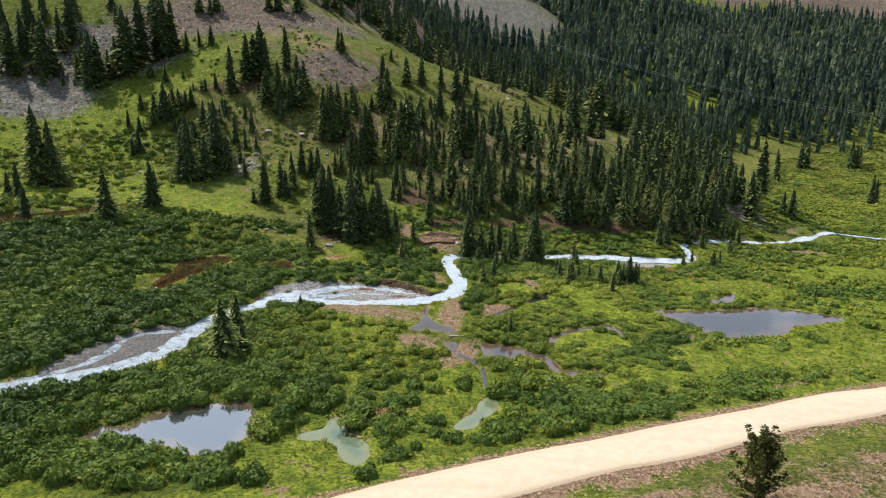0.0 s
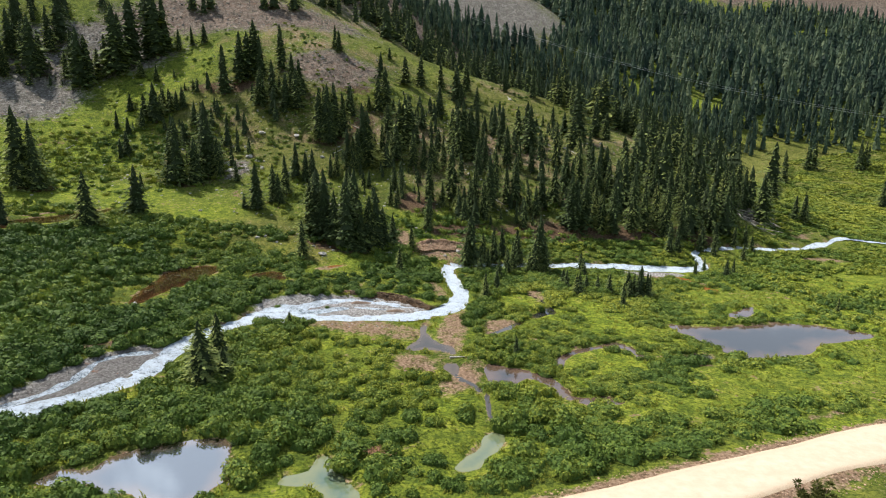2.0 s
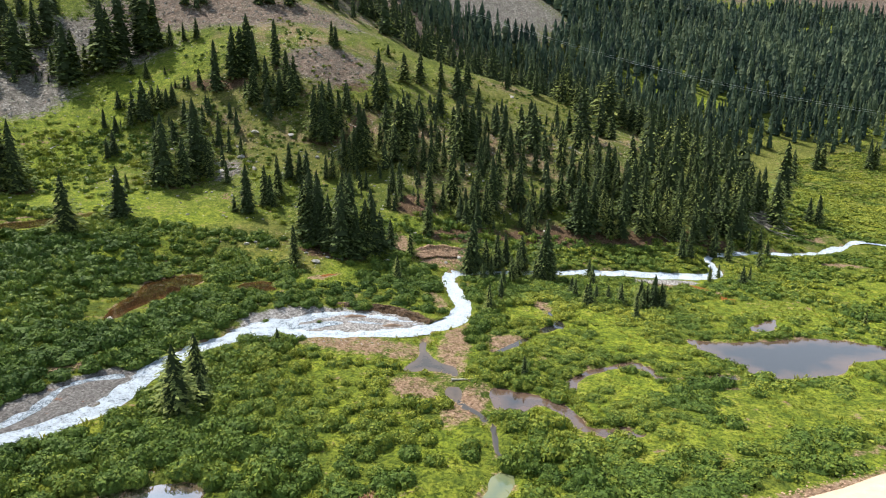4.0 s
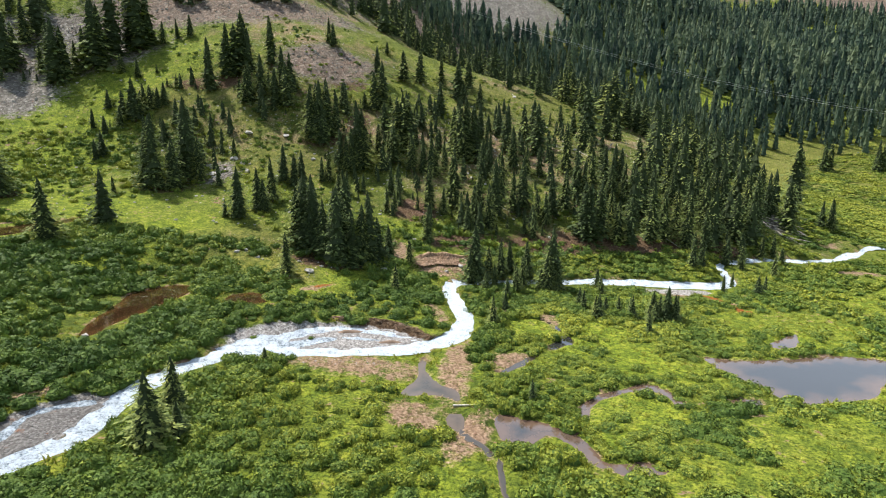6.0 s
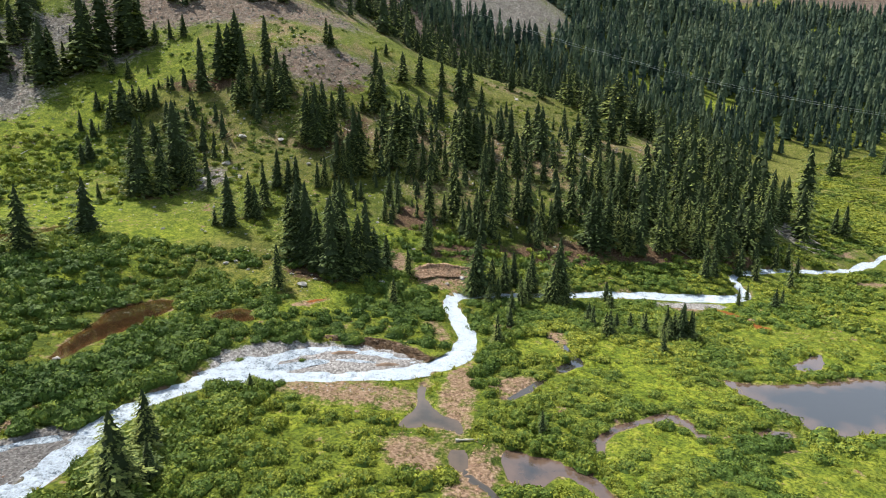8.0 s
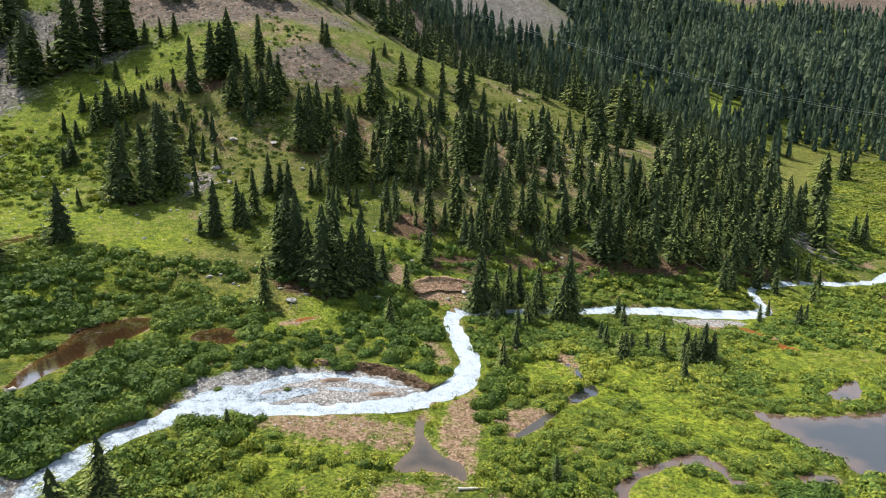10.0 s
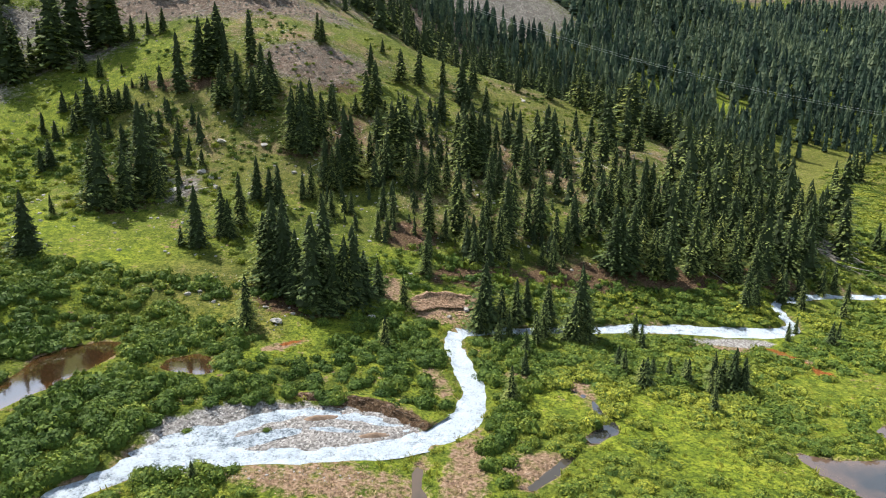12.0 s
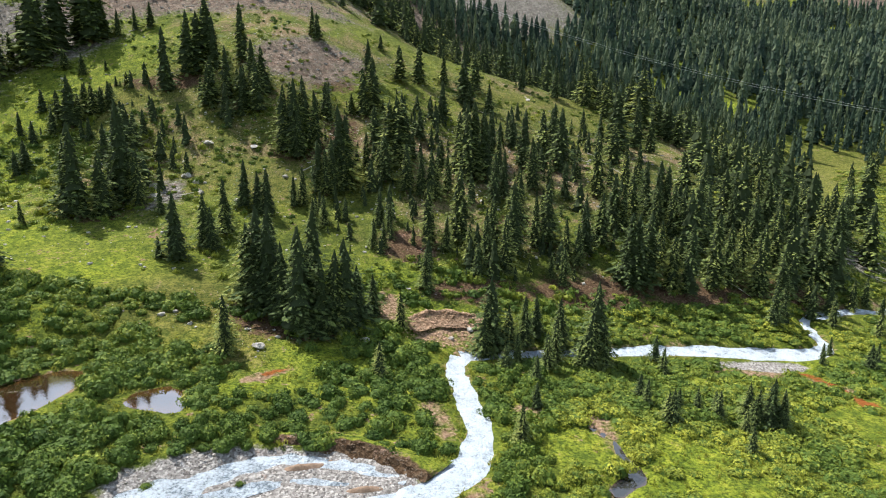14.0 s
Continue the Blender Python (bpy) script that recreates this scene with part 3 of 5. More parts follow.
def in_patches(patches, x, y, soft=0.5):
    """1 inside the ellipses of the plan, falling to 0 over their rims."""
    out = np.zeros(np.shape(x))
    for cx, cy, rx, ry, turn in patches:
        c, s = math.cos(turn), math.sin(turn)
        u, v = ((x - cx) * c + (y - cy) * s) / rx, (-(x - cx) * s + (y - cy) * c) / ry
        out = np.maximum(out, 1 - smooth(1 - soft, 1 + soft, np.hypot(u, v)))
    return out


def thicket(x, y):
    """How thickly willows grow on the valley floor."""
    return 0.5 * in_patches([(28, 126, 26, 6, 0.12)], x, y) - 0.3 * smooth(135, 150, y) * smooth(110, 80, x) + smooth(-12, -24, x) * 0.45 + 0.18 * smooth(8, 14, x) * smooth(84, 92, y) + 0.70 - 0.12 * smooth(44, 56, x) + 0.16 * smooth(2, 8, x) * smooth(50, 40, x) * smooth(62, 70, y) + 0.7 * in_patches([(22, 55, 9, 2.2, 0.36), (10, 50, 7, 2.0, 0.4), (38, 61, 4, 1.6, 0.36)], x, y, 0.3) + 0.55 * value_noise(x, y, 7.5, 30) - 0.72 * in_patches(MEADOWS, x, y, 0.2)


# the river's own bed of cobbles: the bars between its arms
BED = [(-36.2, 64.0, 3.1, 9.0, -0.42), (-14.2, 88.6, 11.5, 4.4, 0.22), (-21.8, 84.8, 4.0, 3.4, 0.6), (41, 119.5, 5.5, 1.4, 0.1)]


def shape(x, y):
    """Height of the built ground, with road, river bed and ponds in it, and how far the nearest water is."""
    size = np.shape(x)
    x, y = np.ravel(np.asarray(x, float)), np.ravel(np.asarray(y, float))
    base = lie(x, y)
    hilly = smooth(126, 160, y) + smooth(45, 25, y) * 0.3
    z = base + value_noise(x, y, 9, 1) * (0.12 + 0.5 * hilly) + value_noise(x, y, 3.1, 2) * (0.07 + 0.2 * hilly) + value_noise(x, y, 27, 3) * 1.1 * hilly
    z += value_noise(x, y, 70, 4) * 9 * smooth(330, 520, y)
    water = np.full(len(x), 1e3)
    close = (x > -130) & (x < 210) & (y > 0) & (y < 240)
    xs, ys, zs, bs = x[close], y[close], z[close], base[close]
    ws = water[close]
    bed = in_patches(BED, xs, ys, 0.2)
    zs = zs + (bs - 0.17 + value_noise(xs, ys, 1.6, 5) * 0.10 + value_noise(xs, ys, 4.5, 15) * 0.10 - zs) * bed
    for s in STREAMS + BROOKS:
        d = s.near(xs, ys)
        wide = 0.8 if s in STREAMS else 0.45
        k = 1 - smooth(-1.1 * wide, 0.9 * wide, d + value_noise(xs, ys, 1.4, 14) * 0.35 * wide)
        zs = zs + (bs - (0.62 if s in STREAMS else 0.5) - zs) * k
        ws = np.minimum(ws, d)
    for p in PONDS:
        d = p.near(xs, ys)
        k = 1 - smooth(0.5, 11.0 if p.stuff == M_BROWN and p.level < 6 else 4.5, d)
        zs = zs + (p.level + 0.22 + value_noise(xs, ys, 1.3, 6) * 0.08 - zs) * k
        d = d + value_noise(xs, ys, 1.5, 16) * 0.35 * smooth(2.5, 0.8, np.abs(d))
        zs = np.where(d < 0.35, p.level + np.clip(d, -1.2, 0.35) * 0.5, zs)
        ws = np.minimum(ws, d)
    d, where, _ = far_from(ROAD, xs, ys)
    ends = np.interp(where, np.arange(len(ROAD)), road_heights())
    k = 1 - smooth(ROAD_HALF + 0.4, ROAD_HALF + 4.5, d)
    ditch = -0.12 * np.exp(-((d - ROAD_HALF - 1.2) ** 2) / 0.5)
    zs = zs + (ends - 0.10 + ditch - zs) * k
    z[close], water[close] = zs, ws
    return z.reshape(size), water.reshape(size)


def road_heights():
    z = lie(ROAD[:, 0], ROAD[:, 1]) + 0.10
    return np.convolve(np.pad(z, 6, mode="edge"), np.ones(13) / 13, mode="valid")


def stand(x, y):
    """Height of the built ground at single places."""
    z, _ = shape(np.atleast_1d(np.asarray(x, float)), np.atleast_1d(np.asarray(y, float)))
    return z


# ---- mesh helpers ----
def mesh_of(name, verts, faces, material, smooth_faces=False):
    """A mesh from arrays of corners and of faces that all have as many corners."""
    me = bpy.data.meshes.new(name)
    verts, faces = np.asarray(verts, np.float32), np.asarray(faces, np.int32)
    n = faces.shape[1]
    me.vertices.add(len(verts))
    me.vertices.foreach_set("co", verts.ravel())
    me.loops.add(faces.size)
    me.loops.foreach_set("vertex_index", faces.ravel())
    me.polygons.add(len(faces))
    me.polygons.foreach_set("loop_start", np.arange(0, faces.size, n, dtype=np.int32))
    me.polygons.foreach_set("use_smooth", np.full(len(faces), smooth_faces))
    me.update(calc_edges=True)
    me.materials.append(material)
    return me


def add_attr(me, name, values):
    me.attributes.new(name, "FLOAT", "POINT").data.foreach_set("value", np.ascontiguousarray(values, np.float32).ravel())


def part(name, me, parent, label=""):
    ob = new(name, me)
    ob.parent = parent
    return tagged(ob, label) if label else ob


def scattered(protos, places, turns, sizes, picks, corners=False):
    """Many copies of small meshes as one: arrays of corners, faces, and the number of the copy at each corner."""
    vs, fs, ids, own, at = [], [], [], [], 0
    for k, (v, f) in enumerate(protos):
        who = np.flatnonzero(picks == k)
        if not len(who):
            continue
        c, s = np.cos(turns[who])[:, None], np.sin(turns[who])[:, None]
        sz = sizes[who]
        x, y, z = v[:, 0][None] * sz[:, 0:1], v[:, 1][None] * sz[:, 1:2], v[:, 2][None] * sz[:, 2:3]
        p = places[who]
        vs.append(np.stack([x * c - y * s + p[:, 0:1], x * s + y * c + p[:, 1:2], z + p[:, 2:3]], -1).reshape(-1, 3))
        fs.append((f[None] + (at + np.arange(len(who)) * len(v))[:, None, None]).reshape(-1, f.shape[1]))
        ids.append(np.repeat(who, len(v)))
        at += len(who) * len(v)
        own.append(np.tile(np.arange(len(v)), len(who)))
    if corners:
        return np.concatenate(vs), np.concatenate(fs), np.concatenate(ids), np.concatenate(own)
    return np.concatenate(vs), np.concatenate(fs), np.concatenate(ids)


RNG = np.random.default_rng(7)


# ---- ground, road and water ----
def steps(*runs):
    """Even steps in runs of (from, to, step)."""
    return np.concatenate([np.arange(a, b, s) for a, b, s in runs])


def build_ground():
    xs = steps((-2600, -700, 95), (-700, -150, 18), (-150, -62, 1.4), (-62, 72, 0.8), (72, 180, 1.6), (180, 420, 6), (420, 900, 20), (900, 3001, 105))
    ys = steps((-2200, -200, 100), (-200, 20, 9), (20, 36, 1.5), (36, 132, 0.8), (132, 290, 1.7), (290, 620, 6), (620, 1300, 20), (1300, 3301, 110))
    x, y = np.meshgrid(xs, ys)
    z, water = shape(x, y)
    n, m = len(xs), len(ys)
    idx = np.arange(n * m).reshape(m, n)
    faces = np.stack([idx[:-1, :-1], idx[:-1, 1:], idx[1:, 1:], idx[1:, :-1]], -1).reshape(-1, 4)
    me = mesh_of("ground", np.stack([x, y, z], -1).reshape(-1, 3), faces, M_GROUND, True)
    bare = np.maximum(in_patches(BARE, x, y) * 0.74, (1 - smooth(0.0, 0.5, np.minimum(water, 5))) * 0.5)
    d, _, _ = far_from(ROAD, x, y)
    d = d.reshape(x.shape)
    south = y < np.interp(x, ROAD[:, 0], ROAD[:, 1])
    bare = np.maximum(bare, (1 - smooth(ROAD_HALF + 0.2, ROAD_HALF + np.where(south, 2.6, 1.0) * (1 + 0.6 * value_noise(x, y, 2.6, 41)), d)) * 0.8)
    bare = np.maximum(bare, 0.37 * in_patches([(26, 34, 44, 9.5, 0.35), (60, 46, 26, 8, 0.25)], x, y, 0.2) * south)
    scree = in_patches(SCREE, x, y)
    add_attr(me, "bed", np.maximum(in_patches(BED, x, y, 0.2) * 1.4, in_patches([(38, 119, 5, 1.0, 0.05)], x, y)))
    add_attr(me, "bare", bare)
    add_attr(me, "damp", in_patches(BED[:1], x, y, 0.2))
    add_attr(me, "ruddy", in_patches([SCREE[0], SCREE[2], SCREE[6]] + [(450, 700, 300, 130, 0)], x, y, 0.3))
    add_attr(me, "loam_and_shade", in_patches(LOAM_AND_SHADE, x, y) * 0.95)
    scree = np.maximum(scree, smooth(0, 18, y - np.interp(x, *TREELINE)) * (x > 150))
    add_attr(me, "scree", np.maximum(scree, smooth(190, 260, z)))
    # where bushes or trees stand thick and the ground colour carries their shade
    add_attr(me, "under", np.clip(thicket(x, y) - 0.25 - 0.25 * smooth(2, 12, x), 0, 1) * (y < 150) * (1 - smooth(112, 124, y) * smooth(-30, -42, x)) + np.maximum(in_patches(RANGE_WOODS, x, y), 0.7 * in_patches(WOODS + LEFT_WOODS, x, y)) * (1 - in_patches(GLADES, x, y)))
    add_attr(me, "rust", in_patches(RUST, x, y))
    add_attr(me, "stony", np.clip(smooth(124, 150, y) * (0.55 + 0.45 * value_noise(x, y, 22, 40)) * smooth(130, 90, x) * (0.35 + 0.65 * smooth(-88, -55, x)) + in_patches(DRYISH[2:4], x, y) * 0.6, 0, 1))
    add_attr(me, "dry", np.clip(in_patches(DRYISH, x, y) * 0.95 + 0.45 * smooth(128, 165, y) * smooth(120, 90, x) * smooth(-80, -52, x), 0, 1))
    tagged(new("ground", me), "green valley floor rising to rocky wooded slopes", "ground", kind="structure")


def build_road():
    n, across = len(ROAD), 15
    side = np.gradient(ROAD, axis=0)
    side = np.stack([-side[:, 1], side[:, 0]], 1) / np.linalg.norm(side, axis=1)[:, None]
    u = np.linspace(-1, 1, across)
    wob = 1 + 0.10 * value_noise(np.arange(n) * 1.0, np.zeros(n), 3.0, 9)
    x = ROAD[:, 0:1] + side[:, 0:1] * u * ROAD_HALF * wob[:, None]
    y = ROAD[:, 1:2] + side[:, 1:2] * u * ROAD_HALF * wob[:, None]
    z = road_heights()[:, None] + 0.10 * (1 - u**2) - 0.03 + 0.05 * np.exp(-((np.abs(u) - 0.93) ** 2) / 0.004) + value_noise(x, y, 1.2, 8) * 0.025
    z = z - 0.25 * (np.abs(u) == 1)
    idx = np.arange(n * across).reshape(n, across)
    faces = np.stack([idx[:-1, :-1], idx[1:, :-1], idx[1:, 1:], idx[:-1, 1:]], -1).reshape(-1, 4)[:, ::-1]
    me = mesh_of("road", np.stack([x, y, z], -1).reshape(-1, 3), faces, M_ROAD, True)
    add_attr(me, "edge", np.broadcast_to(np.abs(u), (n, across)))
    tagged(new("road", me), "pale sunlit dirt road with stony edges", "road", kind="structure")


def build_stream(name, s, material, label, low, swell=1.0):
    line = np.concatenate([np.linspace(a, b, 4, endpoint=False) for a, b in zip(s.line[:-1], s.line[1:])] + [s.line[-1:]])
    side = np.gradient(line[:, :2], axis=0)
    side = np.stack([-side[:, 1], side[:, 0]], 1) / np.linalg.norm(side, axis=1)[:, None]
    across = 13
    u = np.linspace(-1, 1, across)
    half = (line[:, 2:3] * swell + (0.4 if s in STREAMS else 0.12)) * np.clip(np.sin(np.linspace(0.02, 3.12, len(line)))[:, None] * 5, 0.05, 1) ** (0 if s in STREAMS else 1)
    x, y = line[:, 0:1] + side[:, 0:1] * u * half, line[:, 1:2] + side[:, 1:2] * u * half
    z = lie(x, y) - low + (value_noise(x, y, 0.9, 12) * 0.07 + value_noise(x, y, 2.0, 13) * 0.06) * s.quick
    idx = np.arange(x.size).reshape(x.shape)
    faces = np.stack([idx[:-1, :-1], idx[1:, :-1], idx[1:, 1:], idx[:-1, 1:]], -1).reshape(-1, 4)[:, ::-1]
    me = mesh_of(name, np.stack([x, y, z], -1).reshape(-1, 3), faces, material, True)
    add_attr(me, "quick", s.quick * np.interp(y, [50, 76, 92], [0.85, 0.88, 1.0]))
    add_attr(me, "shore", np.broadcast_to(np.abs(u), x.shape))
    tagged(new(name, me), label, "water", kind="structure")


def build_pond(p):
    lo, hi = p.line.min(0) - 0.6, p.line.max(0) + 0.6
    xs, ys = np.arange(lo[0], hi[0] + 0.5, 0.5), np.arange(lo[1], hi[1] + 0.5, 0.5)
    x, y = np.meshgrid(xs, ys)
    d = p.near(x, y).reshape(x.shape)
    idx = np.arange(x.size).reshape(x.shape)
    faces = np.stack([idx[:-1, :-1], idx[:-1, 1:], idx[1:, 1:], idx[1:, :-1]], -1).reshape(-1, 4)
    faces = faces[(d.ravel()[faces] < 0.7).any(1)]
    used, faces = np.unique(faces, return_inverse=True)
    v = np.stack([x.ravel(), y.ravel(), np.full(x.size, p.level)], -1)[used]
    me = mesh_of("pond", v, faces.reshape(-1, 4), p.stuff, True)
    add_attr(me, "shore", np.clip(1 + d.ravel()[used] / (5.0 if p.stuff == M_POND else 2.5), 0, 1))
    tagged(new("pond_water", me), p.label, "pond", kind="structure")


build_ground()
build_road()
build_stream("river_water", MAIN, M_RAPIDS, "foaming white mountain stream over cobbles", 0.26)
build_stream("river_water_upper", UPPER, M_RAPIDS, "foaming white stream below the wooded slope", 0.26)
build_stream("river_arm_water", NORTH_ARM, M_RAPIDS, "shallow side arm riffling over gravel", 0.29)
build_stream("river_arm_water_by_bar", BAR_ARM, M_RAPIDS, "shallow riffles over a wide gravel bar", 0.29)
build_stream("river_arm_water_across_bar", BAR_CROSS, M_RAPIDS, "thin riffle across a gravel bar", 0.29)
build_stream("brook_water", BROOK, M_MUD, "thin muddy brook between willows", 0.25)
build_stream("brook_water_in_sedge", SIDE_BROOK, M_POND, "narrow dark brook in sedge", 0.25)
build_stream("brook_water_in_mud", MUD_BROOK, M_MUD, "shallow pool beside bare mud", 0.25)
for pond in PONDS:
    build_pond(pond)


# ---- plants ----
def quad_ball(n=3):
    """A ball of even quads, radius 1."""
    vs, fs = [], []
    g = np.tan(np.linspace(-1, 1, n + 1) * np.pi / 4)
    for axis in range(3):
        for sign in (-1, 1):
            a, b = np.meshgrid(g, g)
            p = np.empty((n + 1, n + 1, 3))
            p[..., axis], p[..., (axis + 1) % 3], p[..., (axis + 2) % 3] = sign, a * sign, b
            i = np.arange((n + 1) ** 2).reshape(n + 1, n + 1) + sum(len(q) for q in vs)
            vs.append(p.reshape(-1, 3) / np.linalg.norm(p.reshape(-1, 3), axis=1)[:, None])
            fs.append(np.stack([i[:-1, :-1], i[:-1, 1:], i[1:, 1:], i[1:, :-1]], -1).reshape(-1, 4))
    v, f = np.concatenate(vs), np.concatenate(fs)
    _, first, same = np.unique(v.round(5), axis=0, return_index=True, return_inverse=True)
    return v[first], same.ravel()[f]


def bush_shape(leaves, seed, leaf=0.17, flat=0.75):
    """A lumpy shrub about 2 across and 1 high: a leafy inner body and many small leaf sprays."""
    r = np.random.default_rng(seed)
    n_lobes = 9
    lobes = np.column_stack([r.uniform(-0.64, 0.64, (n_lobes, 2)), r.uniform(0.10, 0.40, n_lobes), r.uniform(0.26, 0.48, n_lobes)])
    lobes[0] = (0, 0, 0.3, 0.55)
    v, f = quad_ball(2 if leaves > 80 else 1)
    v = v * (0.68, 0.68, 0.42) * r.uniform(0.85, 1.15, (len(v), 1)) + (0, 0, 0.10)
    f = np.concatenate([f[:, [0, 1, 2]], f[:, [0, 2, 3]]])
    k = r.choice(n_lobes, leaves, p=lobes[:, 3] / lobes[:, 3].sum())
    n = r.normal(size=(leaves, 3))
    n[:, 2] = np.abs(n[:, 2]) * 0.9 + 0.05
    n /= np.linalg.norm(n, axis=1)[:, None]
    c = lobes[k, :3] + n * lobes[k, 3:4] * r.uniform(0.8, 1.14, (leaves, 1))
    c[:, 2] = c[:, 2] * flat + 0.02
    a = np.cross(n + r.normal(size=(leaves, 3)) * 0.32, r.normal(size=(leaves, 3)))
    a /= np.linalg.norm(a, axis=1)[:, None]
    b = np.cross(n + r.normal(size=(leaves, 3)) * 0.25, a)
    b /= np.linalg.norm(b, axis=1)[:, None]
    s = leaf * r.uniform(0.6, 1.35, (leaves, 1))
    tri = np.stack([c - a * s * 0.8, c + a * s * 0.7 - b * s * 0.7, c + a * s * 0.4 + b * s * 0.9], 1).reshape(-1, 3)
    return np.concatenate([v, tri]), np.concatenate([f, np.arange(leaves * 3).reshape(-1, 3) + len(v)])


def tuft_shape(blades, seed):
    """A tussock of sedge: narrow blades leaning out from one root."""
    r = np.random.default_rng(seed)
    t, lean, h = r.uniform(0, 6.28, blades), r.uniform(0.2, 1.0, blades), r.uniform(0.5, 1.0, blades)
    root = np.column_stack([r.normal(0, 0.3, (blades, 2)), np.zeros(blades)])
    out = np.column_stack([np.cos(t), np.sin(t), np.zeros(blades)])
    wide = np.column_stack([-np.sin(t), np.cos(t), np.zeros(blades)]) * 0.07
    up = np.array([0, 0, 1.0])
    mid = root + out * (lean * 0.25)[:, None] + up * (h * 0.7)[:, None]
    tip = root + out * (lean * 0.75)[:, None] + up * h[:, None]
    v = np.stack([root - wide, root + wide, mid + wide * 0.8, mid - wide * 0.8, tip, tip + wide * 0.1], 1).reshape(-1, 3)
    i = np.arange(blades)[:, None] * 6
    return v, np.concatenate([i + (0, 1, 2, 3), i + (3, 2, 5, 4)])


def skirts(layers, sides, seed, wide, bare):
    """The dense inner part of a spruce: ragged skirts one over another."""
    r = np.random.default_rng(seed)
    vs, fs = [], []
    for k in range(layers):
        z0 = bare + (0.97 - bare) * k / layers
        z1 = min(1.03, z0 + (1.03 - bare) / layers * 1.9)
        lo, hi = wide * (1 - z0) ** 0.66 + 0.006, wide * max(0.0, 1 - z1) ** 0.85 * 0.35 + 0.002
        i, turn = len(vs), r.uniform(0, 6.28)
        for s in range(sides):
            t = turn + (s + r.uniform(-0.3, 0.3)) * 6.283 / sides
            rag = r.uniform(0.5, 1.05) if s % 2 else r.uniform(0.85, 1.35)
            vs += [(lo * rag * math.cos(t), lo * rag * math.sin(t), z0 + r.uniform(-0.5, 0.5) / layers * 0.6), (hi * math.cos(t), hi * math.sin(t), z1)]
        for s in range(sides):
            a, b = i + 2 * s, i + 2 * ((s + 1) % sides)
            fs.append((a, b, b + 1, a + 1))
    return np.array(vs), np.array(fs)


def spruce_shape(whorls, arms, sprays, seed, wide=0.19, bare=0.05, sag=0.45):
    """A spruce crown 1 high: tiers of drooping boughs, each a herringbone of narrow needle sprays, round a dense inner part."""
    r = np.random.default_rng(seed)
    v, f = skirts(max(6, whorls // 2), 7, seed + 500, wide * 0.58, bare)
    one_side = r.uniform(0, 6.28)
    z, t, ln = [], [], []
    for k in range(whorls):
        level = bare + (0.99 - bare) * (k / whorls) ** 0.95
        count = max(3, int(arms * (1 - 0.55 * level)))
        gap = r.uniform(0.70, 1.16)
        for a in range(count):
            zz = min(0.985, level + r.uniform(-0.45, 0.45) / whorls)
            tt = (a + r.uniform(-0.4, 0.4)) * 6.283 / count + k * 1.1
            low = 1 if zz > 0.12 else 0.82
            z.append(zz), t.append(tt)
            ln.append((wide * (1 - zz) ** 0.58 * low * gap * (1 + 0.14 * math.cos(tt - one_side)) + 0.012) * r.uniform(0.72, 1.22))
    z, t, ln = (np.repeat(np.array(q), sprays) for q in (z, t, ln))
    n = len(z)
    order = np.tile(np.arange(sprays), n // sprays)
    q = 0.45 + 0.5 * order / max(1, sprays - 1) + r.uniform(-0.07, 0.07, n)
    out = np.column_stack([np.cos(t), np.sin(t), np.zeros(n)])
    across = np.column_stack([-np.sin(t), np.cos(t), np.zeros(n)])
    up = np.array([0, 0, 1.0])
    drop = ln * sag * r.uniform(0.7, 1.3, n)
    c = out * (ln * q)[:, None] + up * (z - drop * q**1.5 + ln * 0.22 * np.maximum(0, q - 0.65))[:, None]
    # sprays lean to either side by turns and point ahead at the tip
    side = np.where(order == sprays - 1, 0.0, np.where(order % 2 == 0, 0.85, -0.85)) + r.normal(0, 0.25, n)
    way = out + across * side[:, None] - up * r.uniform(0.05, 0.65, n)[:, None]
    way /= np.linalg.norm(way, axis=1)[:, None]
    flat = np.cross(way, up + r.normal(0, 0.4, (n, 3)))
    flat /= np.linalg.norm(flat, axis=1)[:, None]
    s = ((ln * 0.36 + 0.010) * r.uniform(0.75, 1.3, n) * (3.0 / (sprays + 1.4)) ** 0.85)[:, None]
    quad = np.stack([c - way * s * 0.5, c + way * s * 0.15 + flat * s * 0.34, c + way * s * 1.0, c + way * s * 0.15 - flat * s * 0.34], 1).reshape(-1, 3)
    return np.concatenate([v, quad]), np.concatenate([f, np.arange(4 * n).reshape(-1, 4) + len(v)])


def trunk_shape(r0, r1, h, sides=7, rings=5, seed=0, bend=0.0):
    r = np.random.default_rng(seed)
    v, f = [], []
    for k in range(rings + 1):
        q = k / rings
        rad = r0 + (r1 - r0) * q + (r0 * 0.35 if k == 0 else 0)
        cx, cy = bend * q * q * h, bend * 0.4 * math.sin(q * 3) * h
        for s in range(sides):
            t = s * 6.283 / sides
            rr = rad * r.uniform(0.9, 1.1)
            v.append((cx + rr * math.cos(t), cy + rr * math.sin(t), q * h - (0.3 / 10 if k == 0 else 0)))
    for k in range(rings):
        for s in range(sides):
            f.append((k * sides + s, k * sides + (s + 1) % sides, (k + 1) * sides + (s + 1) % sides, (k + 1) * sides + s))
    return np.array(v), np.array(f)


